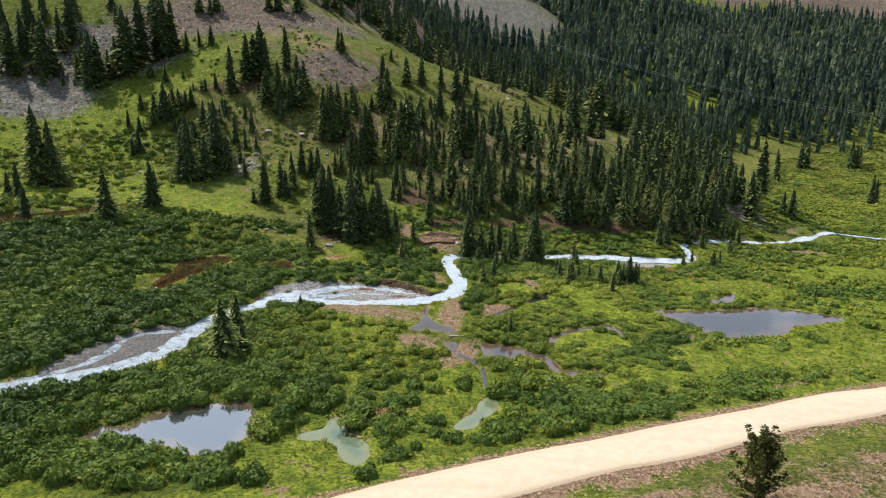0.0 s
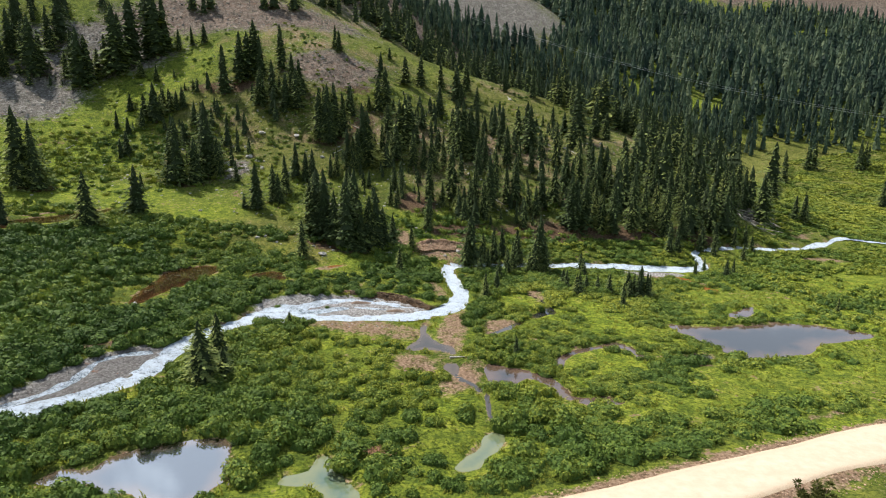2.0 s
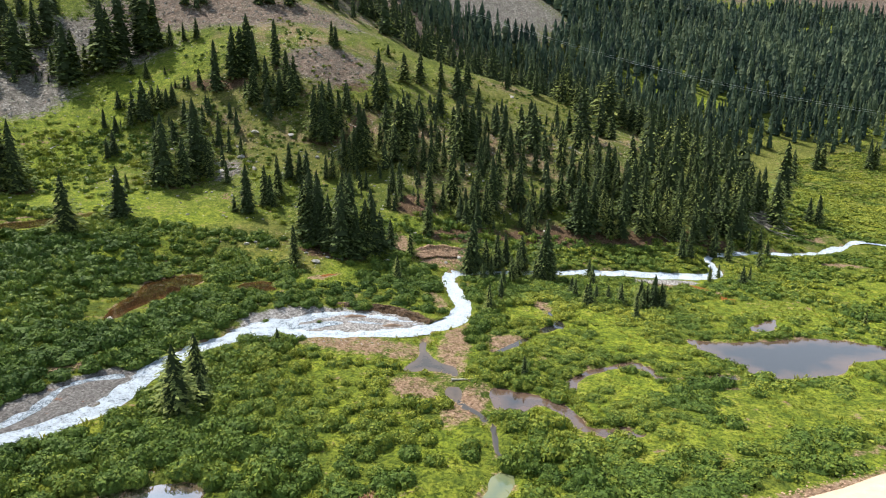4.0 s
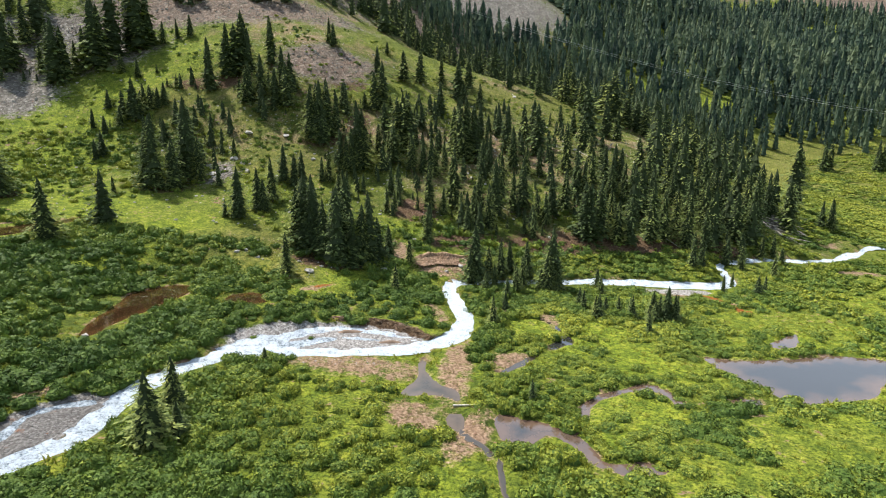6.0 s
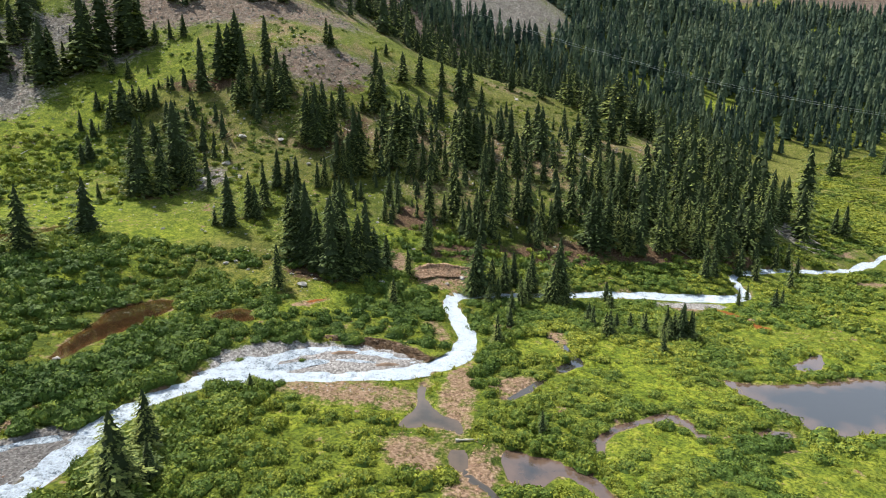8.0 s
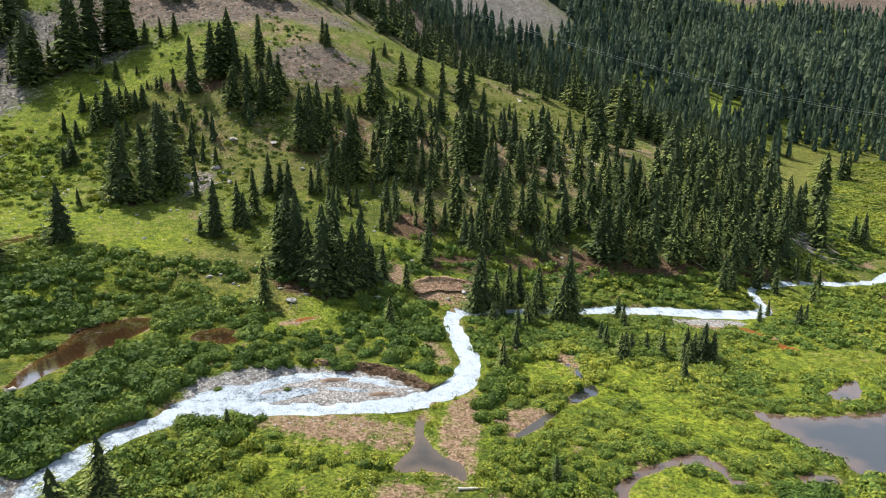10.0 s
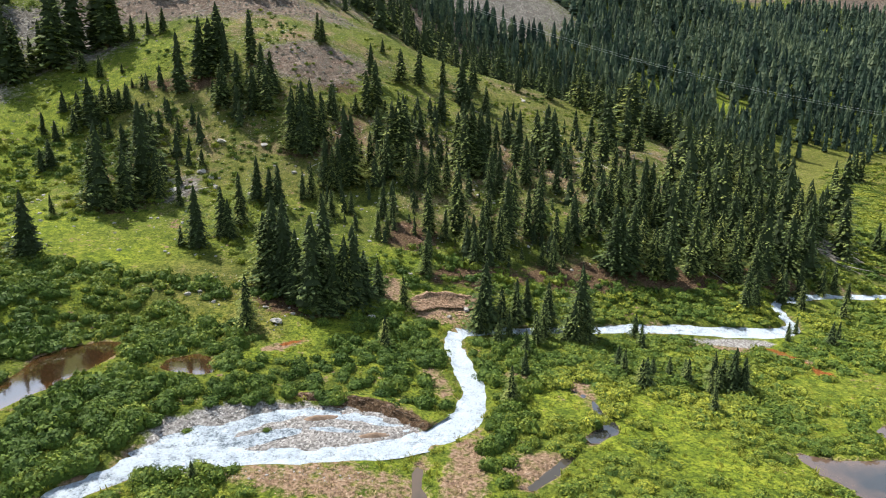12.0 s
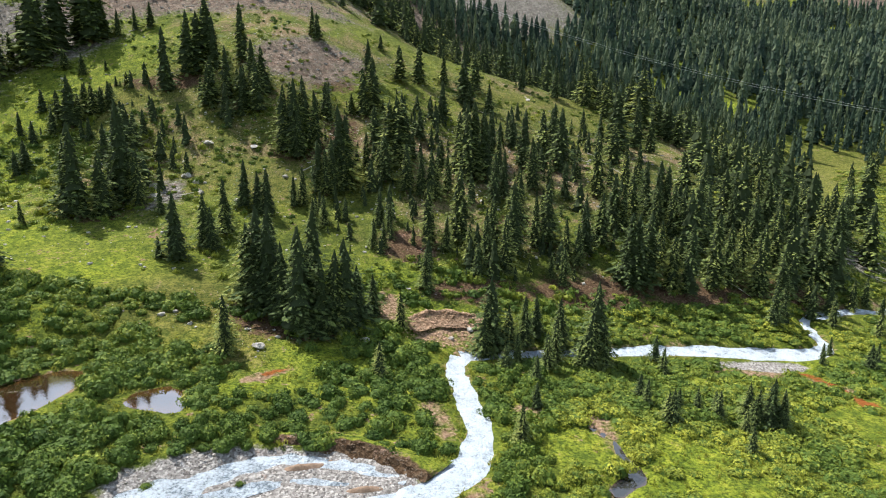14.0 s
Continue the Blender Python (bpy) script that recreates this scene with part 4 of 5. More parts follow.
SPRUCES = []
for seed, (wide, bare, sag) in enumerate([(0.19, 0.05, 0.5), (0.17, 0.03, 0.6), (0.215, 0.04, 0.45), (0.155, 0.06, 0.55), (0.25, 0.02, 0.4), (0.19, 0.04, 0.5), (0.17, 0.03, 0.6), (0.215, 0.04, 0.45)]):
    crown = mesh_of("spruce_crown", *spruce_shape(*((28, 11, 6) if seed < 5 else (27, 9, 3)), 40 + seed, wide, bare, sag), M_NEEDLE)
    # marks the inner skirts that take the painted shade
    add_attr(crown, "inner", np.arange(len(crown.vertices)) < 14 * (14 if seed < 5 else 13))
    trunk = mesh_of("spruce_trunk", *trunk_shape(0.018, 0.003, 0.95, 7, 5, seed), M_BARK, True)
    SPRUCES.append((trunk, crown))


def spruce(x, y, h, kind, label, group, girth=1.0):
    root = tagged(new("spruce_tree"), label, "tree", group)
    part("trunk", SPRUCES[kind][0], root)
    part("crown", SPRUCES[kind][1], root)
    root.matrix_basis = Matrix.LocRotScale((x, y, float(stand(x, y)[0]) - 0.1), Euler((RNG.normal(0, 0.015), RNG.normal(0, 0.015), RNG.uniform(0, 6.28))), (h * girth, h * girth, h))
    return root


# ---- trees that stand out one by one: place and height ----
VALLEY_SPRUCES = [(-61.9, 111.3, 9.8), (-58, 121.2, 9.5), (-59.3, 143.5, 15), (-61, 144.6, 12), (-56, 145.1, 10.4), (-54.9, 150, 17), (-90.1, 137.3, 17), (-86.3, 136.2, 12.2), (-88.5, 139, 14), (-76.8, 111.1, 6.2), (-86.2, 123.7, 7.2), (-89.5, 125.3, 5.1), (-24.1, 108.6, 6.5), (-7.4, 107.1, 4.3), (-9.6, 121.6, 5.4), (-5.9, 119.7, 4.5), (-3, 129.8, 6.2), (-19.5, 79.8, 2.3)]
FOOT_SPRUCES = [(-37.9, 129.8, 9.5), (-35.8, 135.1, 8.1), (-34.6, 134.2, 6.4), (-34.3, 140, 8.7), (-40.5, 129.9, 3.1), (-34.4, 149.8, 8.1), (-31.8, 148.7, 7), (-30.1, 148.1, 7.9), (-52, 149, 9), (-66, 140, 4), (-47, 146, 5)]
CLUMP_SPRUCES = [(-23.5, 119.7, 12.5), (-25, 120.3, 10), (-24.2, 122, 11), (-21.8, 118.6, 11.8), (-22.6, 121.5, 12), (-17.4, 114.2, 12.7), (-16.6, 117.9, 13.6), (-18.3, 119, 11), (-13.6, 116.2, 10), (-12.2, 116.7, 11.5), (-14.7, 114.7, 9.4), (-11.2, 118.6, 7.6), (-19.8, 116.6, 9.8),
                 (-32.4, 170.8, 13.1), (-30.2, 170.1, 14.5), (-31.2, 172.4, 12.6), (-28.4, 171.8, 13.9), (-26.5, 173, 11), (-29.2, 168.9, 10.4)]
STREAM_SPRUCES = [(5.3, 117.9, 9.4), (4.3, 116.6, 6), (7.6, 118.7, 5.7), (9.7, 119.4, 6.5), (11.5, 121.2, 6), (14.2, 119.8, 6.7), (18, 116.5, 10.4), (16.9, 115.1, 6.5), (18.8, 115.4, 5.2), (11.8, 114.1, 4.6), (13, 115.9, 5.4), (16, 115, 3.7), (19.2, 117.6, 5.7), (6.7, 97.8, 2.8), (20.8, 107.8, 3.1), (22, 102.7, 3.4), (32.5, 103, 5.4), (31.8, 104.1, 3.6), (30.9, 103, 3.1), (29.6, 101.8, 2.6)]
STREAM_SPRUCES += [(33.6, 102.6, 4.4), (8.7, 74.7, 2.6), (26.2, 118.7, 3.4), (6.8, 113.4, 3.2), (8.3, 115.1, 3.8), (9.9, 110.4, 3.4), (24.3, 105.9, 2.4), (27.8, 105.1, 2.8), (21.0, 106.1, 3.2), (22.3, 102.4, 3.8), (26.1, 105.4, 2.8), (27.7, 103.9, 3.4), (30.9, 104.3, 4.2), (32.8, 103.3, 4.6), (34.5, 104.2, 3.8), (28.2, 97.7, 3.0), (9.0, 104.3, 3.0), (6.6, 97.0, 4.2), (25.9, 114.9, 3.4), (54.9, 120.5, 3.6), (52.6, 125.3, 3.0)]
NEAR_SPRUCES = [(-24.4, 63.6, 6.6), (-24.7, 69.2, 5.6), (-22.9, 65.4, 3.4), (-26.0, 66.0, 4.2)]
CREST_SPRUCES = [(-62.9, 188.9, 13.6), (-59.9, 194.5, 14), (-58, 196, 13), (-55.9, 196.9, 15.8), (-54, 195, 12), (-48.5, 199.3, 13.2), (-50.7, 182.9, 10), (-48, 185, 11), (-42.6, 186.5, 12.2), (-41, 188, 10), (-44, 184, 8), (-33.3, 214.2, 6.5), (-35, 216, 7), (24.1, 241, 6.6), (33.5, 238.5, 9.0)]
FAR_SPRUCES = [(98, 188, 17), (60.5, 138.5, 6.5), (66, 141.5, 5.5), (69.5, 143.5, 5), (57.5, 139.5, 5), (170.7, 292.7, 14), (174, 294, 13), (99.6, 172.3, 8.5), (97.4, 173, 7), (101.1, 174.1, 7.5), (140.5, 257.4, 14), (194.1, 291.8, 14), (197, 293, 12), (156.6, 221.6, 11), (159, 223, 9), (201, 296.7, 10), (83, 163, 12.5), (88, 171, 10), (115.9, 219.8, 11), (47.4, 130.8, 7), (49.8, 132.4, 5.6), (56.3, 136.2, 6.1), (58.1, 133.6, 4.8), (62.8, 130.3, 4.2), (49.3, 121.5, 3), (57.1, 122.3, 3.2), (67.9, 137.2, 4), (63, 99, 2.6)]

# the wood on the hill, from its foot upwards
FOOT_WOOD = [(-21.9, 145.2, 4.8), (-20.4, 147, 5.1), (-17.2, 149, 4.3), (-11.2, 147.1, 6.3), (-9.4, 145, 5.4), (-11.5, 140.1, 4.6), (-9.9, 140.4, 4.2), (-3, 142.3, 9.5), (-0.1, 141.2, 5.3), (-1.6, 158.7, 5.6), (2.2, 144.8, 11.8), (3.5, 137.7, 6.3), (4.6, 134.4, 5.5), (6.1, 137.4, 7.9), (7.4, 143.1, 8.5), (9, 136.5, 9), (10.5, 141.7, 11.8), (16.6, 146.4, 10.4), (14.6, 144.6, 8.6), (16, 137, 3.9), (17.5, 135.5, 5.8), (19.2, 141.7, 7.1), (20.7, 140.4, 7), (22.7, 144, 9.2), (26, 147.6, 8.5), (29.5, 153, 9.7), (30.9, 152.3, 8.2), (27.9, 137.3, 10.9), (28.7, 136.6, 10.9), (31.4, 138.7, 10.7), (34.5, 142.8, 7.7), (34.6, 137.1, 8.4)]
MID_WOOD = [(-19.8, 160, 14.8), (-18.7, 160.4, 12.8), (-23.2, 158.1, 9.6), (-21.9, 157.6, 8.3), (-20.8, 158.4, 10), (-26.8, 152.8, 5.5), (-25.5, 154.2, 6.6), (-15.5, 166.6, 7.3), (-12.7, 163, 7), (-11.6, 162.2, 9), (-7.3, 159, 9), (-4.6, 159, 8.4), (-2.6, 158.5, 9), (0.2, 160.5, 7.3), (2.9, 171, 11.4), (4.3, 167.5, 14.5), (5.9, 168.5, 14.6), (7.5, 169.1, 13), (9.6, 176.8, 10.7), (10.7, 172.1, 7.6), (8.8, 158.5, 9.3), (10.7, 160.5, 9.1), (12.4, 151.2, 10.5), (16.1, 174.3, 12.3), (16.7, 165.1, 9.7), (19.6, 162.3, 7.2), (22.7, 162.9, 6.9), (29.6, 165.5, 12.1), (33.1, 155, 10.9), (38.2, 163.1, 9.4), (39.1, 158.6, 11.2), (40.5, 158.2, 10.6)]
HIGH_WOOD = [(-18.1, 185.6, 10), (-16.4, 187.6, 12.3), (-19, 202.2, 9.2), (-26.4, 183.3, 7.4), (-25.3, 182.3, 6.4), (-21, 186, 4.4), (-17.9, 223.5, 4.2), (-11.6, 207.1, 8.5), (-7, 210.4, 9.6), (-0.5, 216.7, 8.4), (4.6, 208.3, 11.6), (8.1, 219, 10.1), (6.2, 205.5, 6.5), (-0.8, 190.1, 9.1), (11, 204.8, 7.3), (-11.3, 169.6, 12.1), (-9.7, 169.4, 13.2), (-8, 169.8, 11.4), (-9.3, 177.6, 8.6), (-5.6, 180.9, 6.5), (-14.6, 174.7, 8.6), (14.8, 185.5, 7.6), (21.9, 186.3, 9.7), (25.1, 191.5, 10.1), (24, 175.9, 12.5), (32, 205.3, 3.8), (36.2, 210.8, 5.8), (22.6, 235.1, 8.3), (26.7, 249.5, 6.7), (37.4, 197.6, 7.6)]
EDGE_WOOD = [(36.9, 136.3, 11), (42.9, 149, 12.4), (42.1, 153.7, 9.6), (47.4, 159.5, 11.3), (41.8, 138.9, 12.2), (47.3, 155.4, 8.9), (45.4, 141.8, 9.8), (49.6, 146.2, 9.2), (58.2, 166.8, 10.9), (49.7, 140.1, 11.5), (55.7, 155, 9.9), (59.3, 165.2, 8.5), (53.2, 139.6, 8.7), (57.4, 150.1, 10.6), (57.4, 145.1, 10.1), (66.5, 161.6, 11.6), (75.4, 174.2, 8.9), (78.5, 176.3, 10.5), (62.6, 146.5, 10.5), (71.4, 159.8, 11.5), (80.3, 172, 11.4), (70.1, 153.8, 13.1), (80.3, 167.8, 11.1), (53.4, 162.9, 11.2), (52.7, 158.1, 9.7), (63, 164.7, 11.4), (40.3, 153.8, 9.4), (64.3, 171, 10.8), (37.5, 154.1, 8.9)]
BACK_WOOD = [(48.1, 250.1, 12.6), (43, 238.8, 11), (41, 195.1, 14.9), (37.7, 184.7, 9.6), (55.9, 238.1, 13.9), (58, 232.6, 18), (49.6, 207.3, 12.7), (63.4, 233.7, 11.2), (66.5, 231.8, 11.1), (36.8, 172.1, 8.8), (40, 172.9, 8.9), (69, 229.5, 11), (50.2, 175.1, 9.1), (60.4, 187.8, 8.6), (51, 167.4, 9.7), (63.5, 187, 9.9), (66.1, 188.5, 11.3), (67.5, 185.6, 11.7), (52, 203.7, 8.9), (60.5, 197, 10), (46.9, 230.5, 10.2), (71.8, 189.3, 9.5), (86, 211.5, 11)]
YOUNG_WOOD = [(-82.5, 179.8, 6.6), (-80, 178.6, 6.6), (-78.7, 178.1, 10.5), (-78.2, 179.9, 5.9), (-78, 182.3, 6.5), (-76.3, 182.2, 6.5), (-74.6, 182.7, 5.4), (-73.1, 183.4, 5.9), (-60.8, 164.3, 12.2), (-62.5, 171.3, 7.2), (-62, 174.3, 5.6), (-68, 169.7, 5.9), (-81.8, 163.2, 4.9), (-81.1, 165.1, 5.8), (-88.6, 176, 5.1), (-88.2, 183.9, 4.8), (-91.7, 200.6, 3.9), (-86.1, 197.4, 4.7), (-81.2, 198.8, 2.6), (-72.4, 190.3, 3.2), (-75.5, 191.6, 2.3), (-48.7, 161.9, 4.1), (-51.3, 182.6, 8.5), (-46.5, 178.7, 7.6), (-43.6, 181.8, 9.2), (-40.7, 182, 10.8), (-22.5, 150.7, 3.5), (-81.4, 175.5, 5.4), (-67.4, 175.8, 6.6), (-84.3, 173.4, 4.7), (-73.1, 174, 4.8)]
SCREE_WOOD = [(-108.6, 196.4, 17), (-107.3, 198.7, 14.3), (-104.2, 204.1, 11.7), (-100.8, 203.4, 20.5), (-99.6, 204.4, 17.1), (-98.6, 210.4, 21.5), (-95.3, 215.5, 19.7), (-92.2, 213.9, 21), (-90.3, 215.4, 16.9), (-128.2, 215.9, 13.9), (-127.5, 221.2, 16.3), (-130.8, 206.1, 12.9), (-124.7, 200.3, 17.5), (-136.1, 208.6, 14), (-133.3, 197, 16.3), (-131.2, 196.8, 8.5), (-124.9, 204.9, 11), (-85.9, 215.9, 6.9), (-82.8, 219.1, 5.9), (-79, 219.7, 6.5), (-92.3, 200.5, 5.4), (-85.9, 197.2, 5.3), (-139.2, 217.9, 15.5), (-115.2, 201.2, 8.2), (-106.6, 203.5, 8.2), (-115.9, 206.3, 11.1)]


def plant(rows, label, group, kinds=(0, 1, 2, 3), girth=1.0):
    for x, y, h in rows:
        spruce(x, y, h, int(RNG.choice(kinds)), label, group, girth * RNG.uniform(0.9, 1.12))


plant(VALLEY_SPRUCES, "dark green spruce standing alone in the green meadow", "meadow spruces", (0, 2), 1.25)
plant(FOOT_SPRUCES, "dark spruce at the foot of the grassy hill", "hill foot spruces", (0, 2), 1.2)
plant(CLUMP_SPRUCES, "tall dark spruce in a tight clump", "clump spruces", (0, 1, 2), 1.25)
plant(STREAM_SPRUCES, "slender green spruce beside the white stream", "streamside spruces", (0, 2), 1.3)
plant(NEAR_SPRUCES, "full green spruce among willows by the stream", "near spruces", (0, 2), 1.5)
plant(CREST_SPRUCES, "dark spruce on the open stony hillside", "hillside spruces", (5, 6, 7), 1.3)
plant(FOOT_WOOD, "green spruce at the foot of the hillside wood", "hillside wood", (0, 1, 3), 1.38)
plant(MID_WOOD, "dark green spruce in the hillside wood", "hillside wood", (0, 1, 3), 1.38)
plant(HIGH_WOOD, "dark spruce high on the wooded hillside", "hillside wood", (5, 7), 1.38)
plant(EDGE_WOOD, "sunlit green spruce at the wood's edge", "hillside wood", (0, 1, 3), 1.38)
plant(BACK_WOOD, "dark spruce on the upper side of the wood", "hillside wood", (5, 6, 7), 1.38)
plant(YOUNG_WOOD, "young spruce among scrub on the stony hillside", "hillside spruces", (5, 6, 7), 1.5)
plant(SCREE_WOOD, "tall dark spruce between grey scree slopes", "scree spruces", (5, 6, 7), 1.25)
plant(FAR_SPRUCES, "spruce at the edge of the far meadow", "far meadow spruces", (5, 6), 1.25)

# ---- woods: where trees grow thickly ----


def sown(patches, step, chance, bounds, seed, without=()):
    """Scattered places in patches of the plan, one to a cell of a jittered lattice."""
    r = np.random.default_rng(seed)
    x, y = np.meshgrid(np.arange(bounds[0], bounds[1], step), np.arange(bounds[2], bounds[3], step))
    x, y = (x + r.uniform(-0.48, 0.48, x.shape) * step).ravel(), (y + r.uniform(-0.48, 0.48, y.shape) * step).ravel()
    keep = r.random(len(x)) < in_patches(patches, x, y, 0.15) * chance
    keep &= in_patches(without, x, y, 0.1) < r.uniform(0.2, 0.9, len(x)) if len(without) else True
    return x[keep], y[keep]


def trees_as_one(name, x, y, h, protos, label, material, seed, inner=0):
    r = np.random.default_rng(seed)
    n = len(x)
    g = h * r.uniform(0.85, 1.2, n)
    v, f, ids, own = scattered(protos, np.column_stack([x, y, stand(x, y) - 0.2]), r.uniform(0, 6.28, n), np.column_stack([g, g, h]), r.integers(0, len(protos), n), True)
    me = mesh_of(name, v, f, material)
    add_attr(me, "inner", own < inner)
    add_attr(me, "tint", np.clip(0.5 + 0.2 * value_noise(x, y, 40, 90) + r.normal(0, 0.32, n), 0, 1)[ids])
    tagged(new(name, me), label, "trees", kind="stuff")


x, y = sown(WOODS, 4.3, 0.56, (-90, 130, 126, 380), 3, GLADES)
# the wood thickens towards its far side and ends at a line down to the stream
fill = (x < np.interp(y, [136, 145, 164, 193, 225, 260], [57, 66, 80, 96, 113, 123])) & ((x > 0.40 * (y - 47)) & (y > 142) | (y > 238) & (x > 0.18 * (y - 47)) | (y > 262))
own = np.array(FOOT_WOOD + MID_WOOD + HIGH_WOOD + EDGE_WOOD + BACK_WOOD)
fill &= (np.hypot(x[:, None] - own[:, 0], y[:, None] - own[:, 1]) > 2.2).all(1)
x, y = x[fill], y[fill]
h = (4.0 + 10.0 * np.random.default_rng(5).random(len(x)) ** 0.9) * np.where(y > 235, 1.1, 1.0)
MID_TREES = [spruce_shape(17, 6, 3, 60 + k, w, 0.04, 0.5) for k, w in enumerate((0.25, 0.28, 0.23, 0.30))]
YOUNG_TREES = [spruce_shape(12, 6, 2, 70 + k, w, 0.02, 0.35) for k, w in enumerate((0.25, 0.29, 0.34))]
FAR_TREES = [skirts(8, 5, 80 + k, w, 0.02) for k, w in enumerate((0.16, 0.19, 0.135, 0.21))]
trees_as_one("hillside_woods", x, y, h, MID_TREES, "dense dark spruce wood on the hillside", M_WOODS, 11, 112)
x, y = sown(LEFT_WOODS, 4.4, 0.6, (-190, 0, 160, 290), 13)
low = (lie(x, y) < 27 + 0.155 * y) & ((x < -140) | (y > 232))
x, y = x[low], y[low]
trees_as_one("upper_woods", x, y, np.random.default_rng(6).uniform(7, 13.5, len(x)), MID_TREES, "dark spruce stands between grey scree slopes", M_WOODS, 14, 112)
x, y = sown(SAPLINGS, 2.7, 0.42, (-150, 70, 120, 222), 15, [(-3, 121, 9, 5, 0)])
trees_as_one("young_spruces", x, y, 1.3 + 4.8 * np.random.default_rng(8).random(len(x)) ** 1.6, YOUNG_TREES, "young spruces scattered over the hillside", M_WOODS, 16, 84)
x, y = sown(RANGE_WOODS, 4.9, 0.93, (-30, 640, 255, 690), 17, GLADES)
below = (y < np.interp(x, *TREELINE)) & ((x > 40) | (y > 345))
x, y = x[below], y[below]
h, near = np.random.default_rng(9).uniform(6, 18, len(x)), y < 372
EDGE_TREES = [spruce_shape(11, 4, 2, 90 + k, w, 0.03, 0.45) for k, w in enumerate((0.18, 0.21, 0.16))]
trees_as_one("far_woods_edge", x[near], y[near], h[near], EDGE_TREES, "conifer forest at the edge of the far meadow", M_FAR_NEEDLE, 19)
trees_as_one("far_woods", x[~near], y[~near], h[~near], FAR_TREES, "dense conifer forest covering the far slope", M_FAR_NEEDLE, 18)

# ---- shrubs and sedge of the valley floor ----


def open_ground(x, y, shy):
    """Whether shrubs may root here: off the water, the mud and the road."""
    _, water = shape(x, y)
    d, _, _ = far_from(ROAD, x, y)
    return (water > shy) & (d > ROAD_HALF + 1.6) & (in_patches(BARE, x, y) < shy * 0.2 + np.abs(value_noise(x, y, 1.1, 60)) * 0.7) & (in_patches(BED, x, y, 0.2) < 0.3) & (in_patches(RUST, x, y) < 0.3) & (in_patches([(0, 120.6, 5.2, 3.6, 0.1)], x, y) < 0.3)


def shrubs():
    r = np.random.default_rng(21)
    x, y = np.meshgrid(np.arange(-120, 240, 1.5), np.arange(40, 345, 1.5))
    x, y = (x + r.uniform(-0.8, 0.8, x.shape)).ravel(), (y + r.uniform(-0.8, 0.8, y.shape)).ravel()
    d, where, _ = far_from(ROAD, x, y)
    ry = np.interp(x, ROAD[:, 0], ROAD[:, 1])
    keep = (y > ry + 4) & (np.abs(x) < 0.74 * y + 14) & (y < np.interp(x, [-120, -60, -30, 0, 40, 60, 90, 165, 240], [130, 122, 118, 121, 135, 141, 168, 305, 340]) + 7 * value_noise(x, y, 9, 61) * (x > 70))
    keep &= r.random(len(x)) < thicket(x, y)
    x, y = x[keep], y[keep]
    # bushes hang over the far banks and keep off the sunny ones
    sunny = shape(x, y + 1)[1] < shape(x, y - 1)[1]
    ok = open_ground(x, y, np.where(sunny, np.where(y > 112, 2.0, 1.25), 0.5))
    for p in PONDS:
        if p.stuff == M_BROWN:
            ok &= (p.near(x, y) > 2.6) | ~sunny
    return x[ok], y[ok]


bx, by = shrubs()
br = np.random.default_rng(23)
bsize = br.uniform(0.75, 1.6, len(bx)) * (1 + 0.12 * smooth(-12, -24, bx)) * (1 + 0.25 * value_noise(bx, by, 11, 31)) * np.where(by > 165, 1.3, 1.0)
btall = bsize * br.uniform(0.75, 1.3, len(bx)) * np.where(bx > 12, 0.78, 1.05) * (1 - 0.4 * smooth(140, 180, by))
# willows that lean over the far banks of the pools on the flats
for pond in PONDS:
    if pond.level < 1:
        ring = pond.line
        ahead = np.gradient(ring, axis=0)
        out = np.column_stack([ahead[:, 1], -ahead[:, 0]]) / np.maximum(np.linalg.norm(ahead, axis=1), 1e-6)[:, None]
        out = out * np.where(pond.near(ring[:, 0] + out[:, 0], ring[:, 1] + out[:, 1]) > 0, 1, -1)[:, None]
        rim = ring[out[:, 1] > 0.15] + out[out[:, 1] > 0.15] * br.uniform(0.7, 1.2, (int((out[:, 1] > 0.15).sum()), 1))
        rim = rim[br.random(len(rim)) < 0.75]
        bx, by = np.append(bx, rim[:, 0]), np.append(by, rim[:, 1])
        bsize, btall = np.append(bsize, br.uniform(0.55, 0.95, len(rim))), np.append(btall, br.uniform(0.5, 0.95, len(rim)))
# yellower willows by the mud, darker thickets on the wetter side
btint = np.clip(0.41 - 0.10 * smooth(60, 50, by) + 0.16 * smooth(2, 14, bx) + 0.12 * smooth(150, 185, by) + 0.22 * value_noise(bx, by, 13, 32) + 0.36 * in_patches([(-8, 71, 12, 10, 0.2), (20, 98, 10, 6, 0)], bx, by) - 0.16 * smooth(-12, -26, bx) + 0.24 * smooth(104, 116, by) * smooth(-20, -36, bx) + 0.16 * in_patches([(28, 126, 26, 6, 0.12)], bx, by) + 0.20 * smooth(2, 10, bx) * value_noise(bx, by, 5, 37) + br.normal(0, 0.09, len(bx)), 0, 1)
FULL_BUSH = [bush_shape(480, 100 + k, 0.110) for k in range(6)]
HALF_BUSH = [bush_shape(280, 120 + k, 0.140) for k in range(6)]
LOW_BUSH = [bush_shape(130, 110 + k, 0.190) for k in range(5)]
SMALL_BUSH = [bush_shape(40, 170 + k, 0.27) for k in range(5)]
for ax, ay, asize in ((-32.7, 72.4, 1.5), (-33.9, 72.8, 1.3), (-32.2, 73.6, 1.3), (-33.2, 74.2, 1.3), (-34.6, 74.2, 1.2), (-17.3, 82.0, 0.8), (-18.4, 81.4, 0.7), (-16.4, 88.6, 0.45), (-23.1, 87.5, 0.6)):
    bx, by, bsize, btall, btint = np.append(bx, ax), np.append(by, ay), np.append(bsize, asize), np.append(btall, asize), np.append(btint, 0.4)
